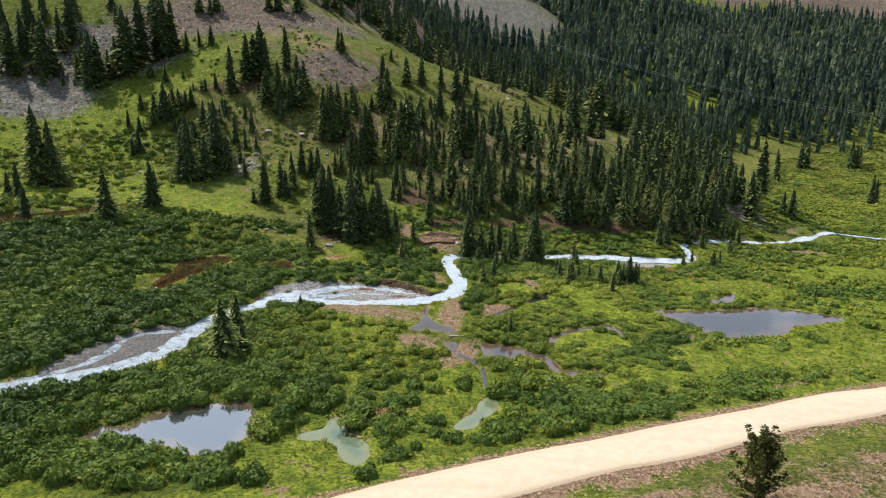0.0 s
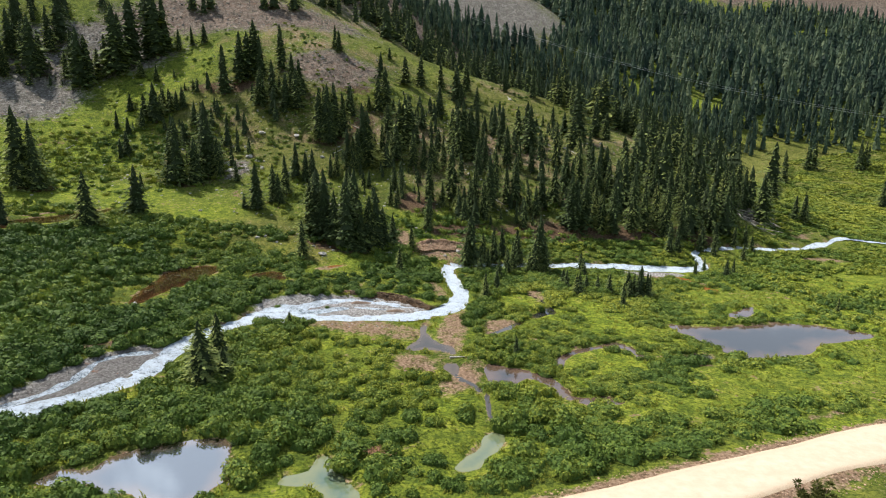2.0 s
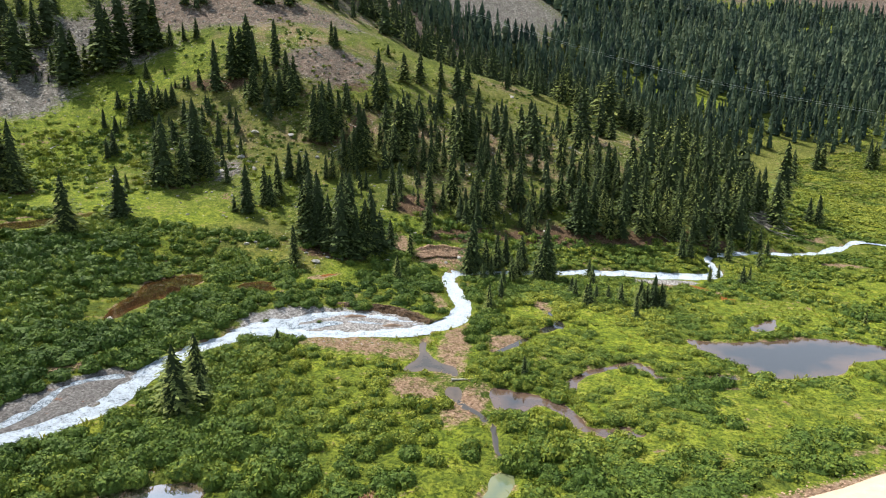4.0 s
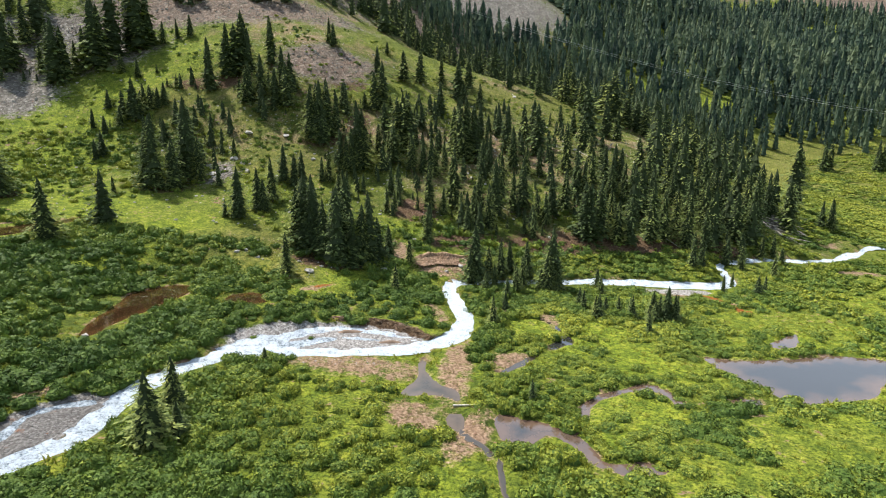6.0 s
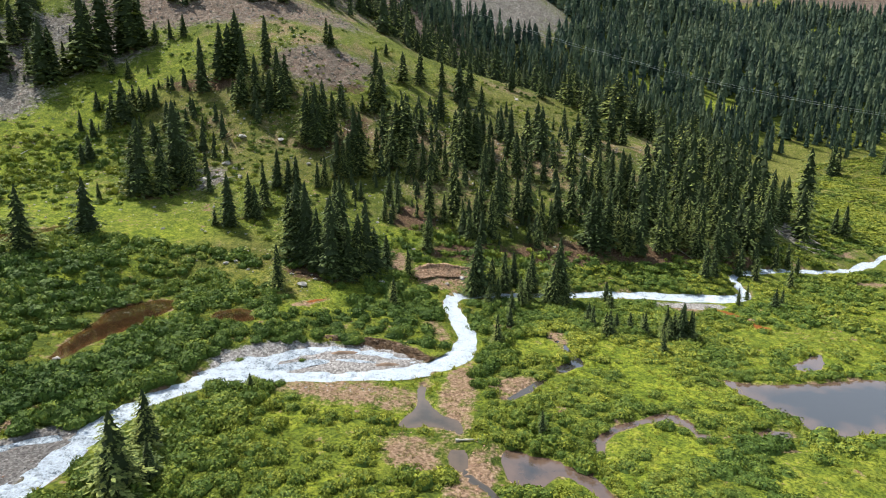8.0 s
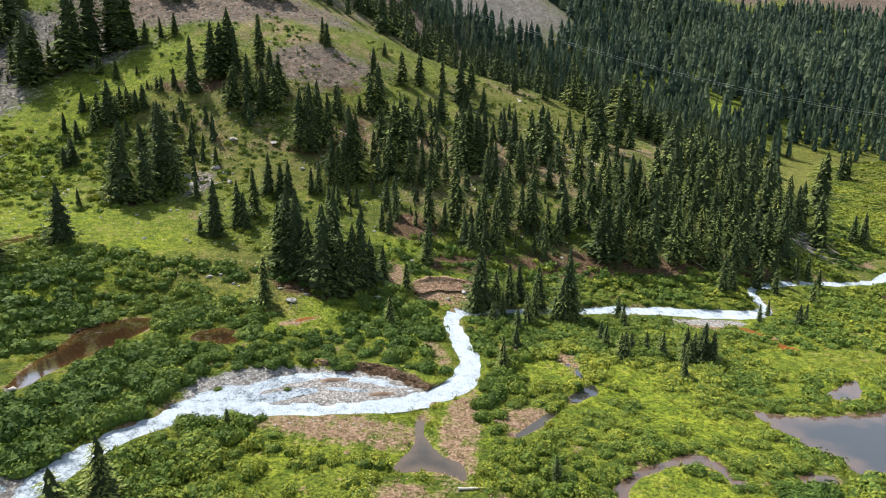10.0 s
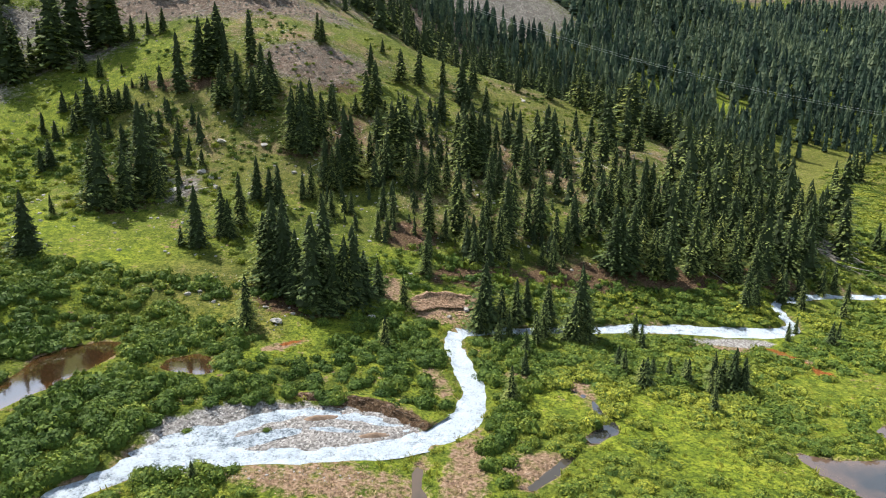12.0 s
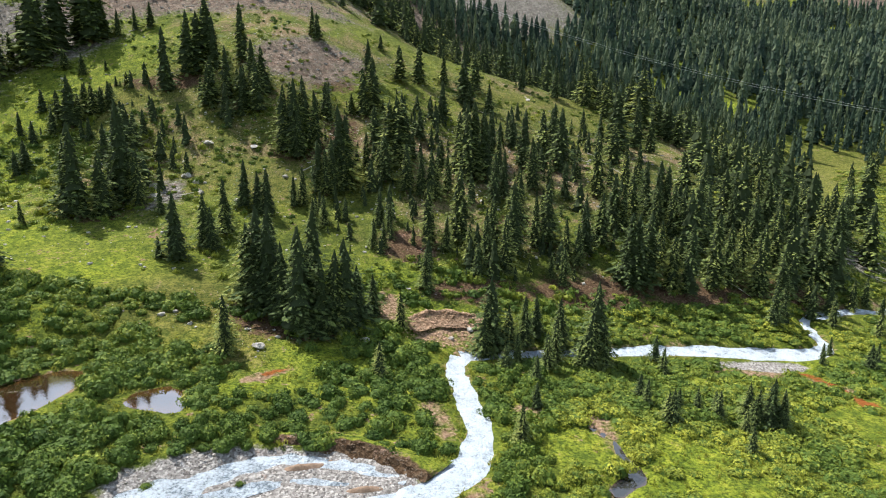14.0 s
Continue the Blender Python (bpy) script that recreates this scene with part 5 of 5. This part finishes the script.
nearest = np.flatnonzero((by < 56) & (bx > -34) & (bx < 34))[:160]
BUSH_MESHES = [mesh_of("willow_foliage", v, f, M_WILLOW_ONE) for v, f in FULL_BUSH]
# marks the inner body that takes the darker shade colour
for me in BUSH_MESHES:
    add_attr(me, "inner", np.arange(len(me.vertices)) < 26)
bz = stand(bx, by)
for k in nearest:
    ob = tagged(new("willow_bush", BUSH_MESHES[int(br.integers(0, 6))]), "rounded green willow bush on the valley floor", "bush", "willow bushes")
    ob.matrix_basis = Matrix.LocRotScale((bx[k], by[k], bz[k] - 0.05), Euler((0, 0, br.uniform(0, 6.28))), (bsize[k], bsize[k], btall[k]))
# the flight ends 47 m up the valley and looks ahead: how near each bush is passed
ahead = by - np.clip(np.minimum(by - 38, by - np.abs(bx) / 0.74), 0, 47)
passed = np.sqrt(bx**2 + ahead**2 + 28**2)
far_bush = np.setdiff1d(np.arange(len(bx)), nearest)
for name, who, protos, label in (
    ("willow_thicket", far_bush[passed[far_bush] < 60], FULL_BUSH, "dense green willow thicket along the stream"),
    ("willow_thicket_on_flats", far_bush[(passed[far_bush] >= 60) & (passed[far_bush] < 82)], HALF_BUSH, "dense green willow thicket on the flats"),
    ("willow_scrub", far_bush[(passed[far_bush] >= 82) & (passed[far_bush] < 125)], LOW_BUSH, "low green willow scrub below the hill"),
    ("far_willow_scrub", far_bush[passed[far_bush] >= 125], SMALL_BUSH, "low grey-green willow scrub of the far meadow"),
):
    v, f, ids, own = scattered(protos, np.column_stack([bx, by, bz - 0.05])[who], br.uniform(0, 6.28, len(who)), np.column_stack([bsize, bsize, btall])[who], br.integers(0, len(protos), len(who)), True)
    me = mesh_of(name, v, f, M_WILLOW)
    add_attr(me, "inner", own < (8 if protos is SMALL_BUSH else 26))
    add_attr(me, "tint", btint[who][ids])
    tagged(new(name, me), label, "bushes", kind="stuff")


def sedge():
    r = np.random.default_rng(25)
    x, y = np.meshgrid(np.arange(-60, 95, 0.95), np.arange(40, 120, 0.95))
    x, y = (x + r.uniform(-0.45, 0.45, x.shape)).ravel(), (y + r.uniform(-0.45, 0.45, y.shape)).ravel()
    ry = np.interp(x, ROAD[:, 0], ROAD[:, 1])
    keep = (y > ry + 3.6) & (x > -0.62 * y + 6 - 14) & (x < 0.8 * y + 16)
    keep &= r.random(len(x)) < 0.55 + 0.4 * value_noise(x, y, 5, 33)
    x, y = x[keep], y[keep]
    ok = open_ground(x, y, 0.35)
    x, y = x[ok], y[ok]
    n = len(x)
    _, water = shape(x, y)
    s = r.uniform(0.18, 0.42, n) * (1 + 0.5 * smooth(1.9, 0.6, water))
    v, f, ids = scattered([tuft_shape(11, 130 + k) for k in range(5)], np.column_stack([x, y, stand(x, y) - 0.02]), r.uniform(0, 6.28, n), np.column_stack([s * 1.3, s * 1.3, s]), r.integers(0, 5, n))
    me = mesh_of("sedge", v, f, M_SEDGE)
    add_attr(me, "tint", np.clip(0.5 + 0.3 * value_noise(x, y, 9, 34) + r.normal(0, 0.12, n), 0, 1)[ids])
    tagged(new("sedge", me), "bright green sedge and wet grass tussocks", "grass", kind="stuff")


def straw():
    """Dry tussocks on the bare mud and gravel."""
    x, y = sown(BARE[:7] + [(26, 37, 26, 6, 0.35), (52, 46, 18, 6, 0.3)], 0.7, 0.4, (-20, 72, 26, 106), 26)
    _, water = shape(x, y)
    d, _, _ = far_from(ROAD, x, y)
    ok = (water > 0.4) & (d > ROAD_HALF + 0.5)
    x, y = x[ok], y[ok]
    n = len(x)
    r = np.random.default_rng(28)
    s = r.uniform(0.12, 0.42, n)
    v, f, ids = scattered([tuft_shape(7, 150 + k) for k in range(4)], np.column_stack([x, y, stand(x, y) - 0.02]), r.uniform(0, 6.28, n), np.column_stack([s * 1.6, s * 1.6, s * 0.8]), r.integers(0, 4, n))
    me = mesh_of("dry_grass", v, f, M_STRAW)
    add_attr(me, "tint", r.random(n)[ids])
    tagged(new("dry_grass", me), "straw-coloured dry grass on bare mud", "grass", kind="stuff")


sedge()
straw()


# ---- scrub on the hillside ----
def hill_scrub():
    r = np.random.default_rng(27)
    x, y = np.meshgrid(np.arange(-130, 100, 1.6), np.arange(120, 236, 1.6))
    x, y = (x + r.uniform(-1, 1, x.shape)).ravel(), (y + r.uniform(-1, 1, y.shape)).ravel()
    foot = np.interp(x, [-130, -60, -30, 0, 40, 60, 90, 165], [132, 124, 122, 121, 133, 140, 170, 250])
    thick = 0.36 - 0.16 * smooth(172, 190, y) + 0.6 * value_noise(x, y, 9, 50) + 0.3 * in_patches([(-72, 164, 22, 16, 0.1), (-40, 190, 14, 6, 0), (-50, 150, 16, 8, 0), (-88, 150, 18, 10, 0), (-8, 128, 10, 6, 0)], x, y) + 0.75 * in_patches([(-1, 135, 8, 4, 0.1), (7, 129.5, 6, 2.6, 0.2), (22, 131, 14, 3, 0.1)], x, y) - 0.3 * in_patches(SCREE + BARE, x, y) - 0.5 * in_patches(MEADOWS, x, y)
    keep = (y > foot) & (r.random(len(x)) < thick)
    x, y = x[keep], y[keep]
    n = len(x)
    s = r.uniform(0.3, 1.0, n) * (1 + 0.7 * in_patches([(-76, 160, 26, 22, 0.1), (-8, 128, 10, 6, 0), (-1, 135, 8, 4, 0.1), (7, 129.5, 6, 2.6, 0.2), (22, 131, 14, 3, 0.1)], x, y))
    protos = [bush_shape(56, 140 + k, 0.23, 0.7) for k in range(5)]
    v, f, ids = scattered(protos, np.column_stack([x, y, stand(x, y) - 0.05]), r.uniform(0, 6.28, n), np.column_stack([s, s, s * r.uniform(0.8, 1.5, n)]), r.integers(0, 5, n))
    me = mesh_of("hillside_scrub", v, f, M_WILLOW)
    add_attr(me, "tint", np.clip(0.48 + 0.3 * value_noise(x, y, 14, 51) + r.normal(0, 0.14, n), 0, 1)[ids])
    tagged(new("hillside_scrub", me), "low green scrub over the stony hillside", "bushes", kind="stuff")


hill_scrub()


# ---- stones ----
def stone_shape(seed, fine):
    """An angular stone about 2 across."""
    r = np.random.default_rng(seed)
    v, f = quad_ball(3 if fine else 1)
    keys = np.unique(v.round(4), axis=0, return_inverse=True)[1].ravel()
    push = r.uniform(0.72, 1.12, keys.max() + 1)[keys]
    v = v * push[:, None]
    for _ in range(5 if fine else 2):
        n = r.normal(size=3)
        n /= np.linalg.norm(n)
        over = np.maximum(v @ n - r.uniform(0.38, 0.68), 0)
        v = v - over[:, None] * n
    return v * (1.0, r.uniform(0.7, 1.0), r.uniform(0.5, 0.8)), f


BOULDERS = [mesh_of("boulder", *stone_shape(200 + k, True), M_PALE) for k in range(5)]
for x, y, s in [(-9.9, 114.5, 0.95), (-21.1, 109.9, 0.85), (-19.6, 112.6, 0.4), (-33.6, 114.6, 0.5), (-32.4, 115.6, 0.4), (-29.8, 113.2, 0.4), (-35.2, 112.8, 0.3), (-27.2, 118.2, 0.35), (-23.4, 113.6, 0.4), (-38.8, 171.9, 1.1), (-47.9, 172.1, 1.15), (-36.3, 151.5, 0.8),
                (-45.5, 158, 0.9), (-43.6, 154.6, 0.8), (-48.4, 160.5, 1.0), (-52.4, 156.4, 1.5), (-50.6, 152.6, 1.1), (-30.5, 162.4, 0.7), (-60.2, 168.2, 0.6), (-80.4, 150.6, 0.7), (-74.5, 149.8, 0.5), (2.4, 151.5, 0.7), (34.6, 181.5, 0.8), (32.4, 184.8, 0.6), (23.5, 225.4, 0.8), (0.4, 119.0, 0.5), (2.8, 121.4, 0.6), (-41.2, 84.0, 0.5)]:
    ob = tagged(new("boulder", BOULDERS[int(RNG.integers(0, 5))]), "pale weathered granite boulder lying in grass", "rock", "boulders")
    ob.matrix_basis = Matrix.LocRotScale((x, y, float(stand(x, y)[0]) + s * 0.22), Euler((0, 0, RNG.uniform(0, 6.28))), (s, s, s))

PEBBLES = [stone_shape(220 + k, False) for k in range(8)]


def stones(name, patches, step, chance, lo, hi, material, label, bounds, seed, where=None):
    r = np.random.default_rng(seed)
    x, y = sown(patches, step, chance, bounds, seed)
    if where is not None:
        ok = where(x, y)
        x, y = x[ok], y[ok]
    n = len(x)
    s = lo * (hi / lo) ** (r.random(n) ** 1.8)
    v, f, _ = scattered(PEBBLES, np.column_stack([x, y, stand(x, y) + s * 0.15]), r.uniform(0, 6.28, n), np.column_stack([s, s * r.uniform(0.7, 1.2, n), s * r.uniform(0.6, 1.0, n)]), r.integers(0, 8, n))
    tagged(new(name, mesh_of(name, v, f, material)), label, "stones", kind="stuff")


stones("scree_stones", [p for p in SCREE if p[1] < 260], 1.1, 0.5, 0.14, 0.75, M_STONE, "grey scree blocks on the bare slope", (-170, 110, 110, 262), 61)
stones("hillside_stones", [(-40, 172, 90, 46, 0), (40, 185, 20, 40, 0)], 1.9, 0.45, 0.10, 0.6, M_PALE, "pale stones scattered over the grassy hillside", (-130, 60, 126, 222), 62)
stones("wet_cobbles", BED[:1], 0.36, 0.7, 0.04, 0.15, M_WET, "dark wet cobbles between two arms of the stream", (-46, -20, 50, 80), 69)
stones("river_cobbles", BED[1:] + [(-12, 82, 6, 1.0, 0.1)], 0.36, 0.7, 0.04, 0.15, M_COBBLE, "grey cobbles of the river bar", (-46, 4, 50, 100), 63)
stones("bank_cobbles", BARE[:9] + BARE[9:13], 0.7, 0.4, 0.03, 0.2, M_EARTH, "reddish gravel on the muddy bank", (-20, 92, 56, 142), 64)
stones("cut_bank_rubble", [(0.0, 119.6, 5.4, 3.2, 0.1)], 0.40, 0.85, 0.08, 0.36, M_EARTH, "reddish rubble below an eroded bank", (-8, 8, 114, 126), 65)


def roadside(x, y):
    d, _, _ = far_from(ROAD, x, y)
    return (d > ROAD_HALF - 0.35) & (d < ROAD_HALF + np.where(y < np.interp(x, ROAD[:, 0], ROAD[:, 1]), 1.9, 0.9) + 0.5 * value_noise(x, y, 2.5, 42))


stones("roadside_stones", [(20, 48, 50, 22, 0.35)], 0.34, 0.8, 0.04, 0.17, M_EARTH, "small stones along the road edge", (-20, 70, 28, 72), 66, roadside)
stones("pasture_stones", [(26, 36, 24, 7, 0.35), (50, 44, 18, 8, 0.3)], 1.6, 0.25, 0.08, 0.28, M_PALE, "pale stones in the dry roadside grass", (4, 72, 26, 56), 67)


stones("meadow_stones", [(-32, 116, 9, 7, 0), (-22, 111, 5, 4, 0.5)], 0.9, 0.35, 0.06, 0.3, M_PALE, "pale stones strewn over a dry meadow", (-46, -14, 104, 126), 68)


# ---- eroded banks ----
def cut_bank(line, tall, label, out=0.9):
    p = curve_through(line, 14)
    n = len(p)
    side = np.gradient(p, axis=0)
    side = np.stack([-side[:, 1], side[:, 0]], 1) / np.linalg.norm(side, axis=1)[:, None]
    ends = np.sin(np.linspace(0, np.pi, n)) ** 0.4
    rows = []
    for off, up in ((-out, -0.2), (-0.5 * out, 0.25), (-0.15, 0.72), (0.05, 1.0), (0.5, 1.04), (1.6, 0.55), (3.2, -0.2)):
        j = off + 0.30 * value_noise(p[:, 0] * 1.0, p[:, 1] + off * 2, 0.8, 70) + 0.25 * value_noise(p[:, 0], p[:, 1], 2.2, 71)
        q = p + side * j[:, None]
        z = lie(p[:, 0], p[:, 1]) + up * tall * ends * (1 + 0.25 * value_noise(p[:, 0], p[:, 1], 1.5, 72)) - 0.1
        rows.append(np.column_stack([q, z]))
    v = np.stack(rows, 1)
    idx = np.arange(n * len(rows)).reshape(n, len(rows))
    faces = np.stack([idx[:-1, :-1], idx[1:, :-1], idx[1:, 1:], idx[:-1, 1:]], -1).reshape(-1, 4)[:, ::-1]
    me = mesh_of("cut_bank", v.reshape(-1, 3), faces, M_GROUND)
    # the low bank's face gets the dark soil colour for its shadowy edge
    add_attr(me, "bare" if tall > 1 else "loam_and_shade", np.broadcast_to((1.6, 1.6, 1.6, 1.0, 0.1, 0, 0), (n, len(rows))))
    add_attr(me, "rust", np.broadcast_to((0.12, 0.12, 0.12, 0.05, 0, 0, 0), (n, len(rows))) * (tall > 1))
    tagged(new("cut_bank", me), label, "bank", kind="structure")
    r = np.random.default_rng(n)
    count = int(n * (13 if tall > 1 else 5))
    i, j = r.uniform(1, n - 2, count), r.uniform(0, 3.4, count)
    i0, j0 = i.astype(int), j.astype(int)
    di, dj = (i - i0)[:, None], (j - j0)[:, None]
    at = (v[i0, j0] * (1 - dj) + v[i0, j0 + 1] * dj) * (1 - di) + (v[i0 + 1, j0] * (1 - dj) + v[i0 + 1, j0 + 1] * dj) * di
    size = (0.05 + 0.26 * r.random(count) ** 2.2) * (1 if tall > 1 else 0.6)
    sv, sf, _ = scattered(PEBBLES, at, r.uniform(0, 6.28, count), np.column_stack([size, size * r.uniform(0.6, 1.1, count), size * r.uniform(0.5, 0.9, count)]), r.integers(0, 8, count))
    tagged(new("bank_rubble", mesh_of("bank_rubble", sv, sf, M_EARTH if tall > 1 else M_CLOD)), "broken stones and earth on the face of the bank", "stones", kind="stuff")


cut_bank([(-16.5, 93.9), (-13, 94.5), (-9.9, 94.4), (-6.8, 93.6), (-3.8, 92.4), (-1.8, 90.8)], 0.7, "dark eroded earth bank above the gravel bar")
cut_bank([(-5.6, 120.4), (-3.5, 122), (-0.9, 123.2), (2, 123.8), (5.2, 124.2)], 1.3, "raw reddish earth bank below the meadow", 2.4)


# ---- low mounds of earth left on the gravel bar ----
def mound(x, y, half, wide, tall, turn, label):
    u, t = np.meshgrid(np.linspace(0, 1, 9), np.linspace(0, 2 * np.pi, 29)[:-1])
    px, py = u * half * np.cos(t), u * wide * np.sin(t)
    gx, gy = x + px * math.cos(turn) - py * math.sin(turn), y + px * math.sin(turn) + py * math.cos(turn)
    gz = stand(gx.ravel(), gy.ravel()).reshape(gx.shape) - 0.05 + tall * (1 - u**2) * (1 + 0.35 * value_noise(gx, gy, 0.7, 80))
    idx = np.arange(u.size).reshape(u.shape)
    nxt = np.roll(idx, -1, 0)
    faces = np.stack([idx[:, :-1], idx[:, 1:], nxt[:, 1:], nxt[:, :-1]], -1).reshape(-1, 4)
    tagged(new("earth_mound", mesh_of("earth_mound", np.stack([gx, gy, gz], -1).reshape(-1, 3), faces, M_SOIL, True)), label, "earth", "earth mounds")


M_SOIL = rock_material("brown_bar_earth", (0.10, 0.068, 0.048), (0.29, 0.205, 0.15))
mound(-11.6, 91.6, 2.3, 0.55, 0.35, 0.53, "low mound of brown earth on the gravel bar")
mound(-6.8, 88.9, 1.6, 0.4, 0.25, 0.25, "low mound of brown earth on the gravel bar")


# ---- dead wood ----
LOG = mesh_of("log", *trunk_shape(0.11, 0.04, 1.0, 7, 6, 5, 0.03), M_DEAD, True)


def fallen(x, y, ln, turn, tip=0.0, thick=1.0):
    ob = tagged(new("fallen_log", LOG), "bleached fallen tree trunk on the slope", "log", "fallen logs")
    a, b = (x, y), (x + ln * math.cos(turn), y + ln * math.sin(turn))
    za, zb = float(stand(*a)[0]) + 0.12, float(stand(*b)[0]) + 0.12 + tip
    way = Vector((b[0] - a[0], b[1] - a[1], zb - za))
    ob.matrix_basis = Matrix.LocRotScale((a[0], a[1], za), way.to_track_quat("Z", "Y"), (thick, thick, way.length))


for x, y, ln, turn in [(-22, 188, 4.5, -0.9), (-24.5, 178, 3.5, -0.6), (33, 190, 4, -0.8), (36, 181, 3.4, -1.0), (30, 184.5, 3, -0.5), (-28, 165, 4, 0.7), (8, 205, 3, -0.4), (23, 228, 2.6, -1.2), (-84, 218, 5, 0.7), (-74, 232, 4, 0.5), (44, 168, 5, -1.1), (12, 146, 4, -0.7), (46, 142, 4, -1.0), (-47, 153, 3.0, 0.6), (-46, 152, 2.6, 0.5), (0.8, 73.4, 2.4, 0.05), (-96, 164, 2.2, 1.2), (-62, 205, 3, 0.2)]:
    fallen(x, y, ln, turn)
for k in range(16):
    fallen(76 + RNG.uniform(0, 10), 158 + RNG.uniform(0, 13), RNG.uniform(3, 7), RNG.uniform(-1.6, -0.2), RNG.uniform(0, 1.2), 0.8)
for k in range(7):
    fallen(-52 + RNG.uniform(0, 6), 149.5 + RNG.uniform(0, 4), RNG.uniform(1.5, 3), RNG.uniform(0.2, 0.9), RNG.uniform(0, 0.3), 0.6)


# ---- a heap of cut brushwood ----
def brush_heap(x, y):
    r = np.random.default_rng(77)
    n = 150
    t, ln = r.uniform(0, 6.28, n), r.uniform(0.3, 0.9, n)
    a = np.column_stack([r.normal(0, 0.55, n), r.normal(0, 0.35, n), r.uniform(0.05, 0.4, n)])
    way = np.column_stack([np.cos(t), np.sin(t), r.normal(0, 0.25, n)]) * ln[:, None]
    v, f = trunk_shape(0.022, 0.012, 1.0, 4, 1, 3)
    vs, fs = [], []
    for k in range(n):
        m = Vector(way[k]).to_track_quat("Z", "Y").to_matrix()
        vs.append(np.array([m @ Vector((p, q, s * ln[k])) for p, q, s in v]) + a[k])
        fs.append(f + k * len(v))
    ob = tagged(new("brush_heap", mesh_of("brush_heap", np.concatenate(vs), np.concatenate(fs), M_TWIG)), "heap of reddish cut brushwood among willows", "brushwood")
    ob.location = (x, y, float(stand(x, y)[0]))


M_TWIG = rock_material("reddish_twigs", (0.20, 0.09, 0.05), (0.45, 0.26, 0.16))
brush_heap(-5.3, 51.5)


# ---- the pine by the road ----
def pine(x, y, h):
    root = tagged(new("pine_tree"), "bushy green pine beside the dirt road", "tree")
    root.location = (x, y, float(stand(x, y)[0]) - 0.1)
    v, f = trunk_shape(0.16, 0.03, h * 0.97, 9, 8, 3, 0.015)
    part("trunk", mesh_of("pine_trunk", v, f, M_BARK, True), root)
    r = np.random.default_rng(31)
    tips, limbs_v, limbs_f = [], [], []
    for k in range(34):
        z = h * (0.06 + 0.90 * (k / 34) ** 0.95)
        t, ln = k * 2.4 + r.uniform(-0.4, 0.4), (h * 0.30 * math.sin(min(1, 1.12 - z / h * 0.95) * 1.75) + 0.12) * r.uniform(0.5, 1.3)
        ox, oy, rise = math.cos(t), math.sin(t), r.uniform(0.45, 0.95)
        for q in (0.45, 0.72, 1.0):
            tips.append((ox * ln * q, oy * ln * q, z + rise * ln * q * q, 0.34 * (1.15 - 0.25 * q)))
        lv, lf = trunk_shape(0.035, 0.012, 1.0, 5, 2, k)
        m = Vector((ox, oy, rise)).to_track_quat("Z", "Y").to_matrix()
        lv = np.array([m @ Vector((a, b, c * ln * 1.05)) for a, b, c in lv]) + (0, 0, z)
        limbs_f.append(lf + sum(len(q) for q in limbs_v))
        limbs_v.append(lv)
    part("limbs", mesh_of("pine_limbs", np.concatenate(limbs_v), np.concatenate(limbs_f), M_BARK, True), root)
    tips = np.array(tips + [(0, 0, h, 0.2), (0, 0, h * 0.97, 0.22)])
    n = 40
    d = r.normal(size=(len(tips), n, 3)) + (0, 0, 0.5)
    d /= np.linalg.norm(d, axis=2)[..., None]
    w = np.cross(d, r.normal(size=d.shape))
    w /= np.linalg.norm(w, axis=2)[..., None]
    c, s = tips[:, None, :3], tips[:, None, 3:]
    quad = np.stack([c + d * s * 0.2, c + d * s * 0.7 + w * s * 0.16, c + d * s * 1.2, c + d * s * 0.7 - w * s * 0.16], 2).reshape(-1, 3)
    part("crown", mesh_of("pine_crown", quad, np.arange(len(quad)).reshape(-1, 4), M_PINE), root)


M_PINE = leaf_material("pine_needles", (0.035, 0.042, 0.012), (0.085, 0.090, 0.022), (0.19, 0.175, 0.045), False, 0.2)
pine(22.2, 38.3, 5.2)


# ---- the overhead cables ----
def cable(a, b, sag, rise):
    n = 60
    q = np.linspace(-0.12, 1.25, n)[:, None]
    p = np.array(a) + (np.array(b) - np.array(a)) * q
    p[:, 2] += rise - 4 * sag * (q * (1 - q))[:, 0]
    data = bpy.data.curves.new("cable", "CURVE")
    data.dimensions, data.bevel_depth, data.bevel_resolution = "3D", 0.04, 1
    line = data.splines.new("POLY")
    line.points.add(n - 1)
    line.points.foreach_set("co", np.column_stack([p, np.ones(n)]).ravel())
    data.materials.append(M_CABLE)
    tagged(new("overhead_cable", data), "pale overhead power cable crossing the forested slope", "cable", "overhead cables")


M_CABLE = Mat("aluminium_cable", 0.4, 0.5).colour((0.45, 0.46, 0.47)).m
cable((36, 369, 72.9), (215.4, 326.6, 26.5), 4.0, 0.0)
cable((36, 369, 72.9), (215.4, 326.6, 26.5), 4.0, -1.0)
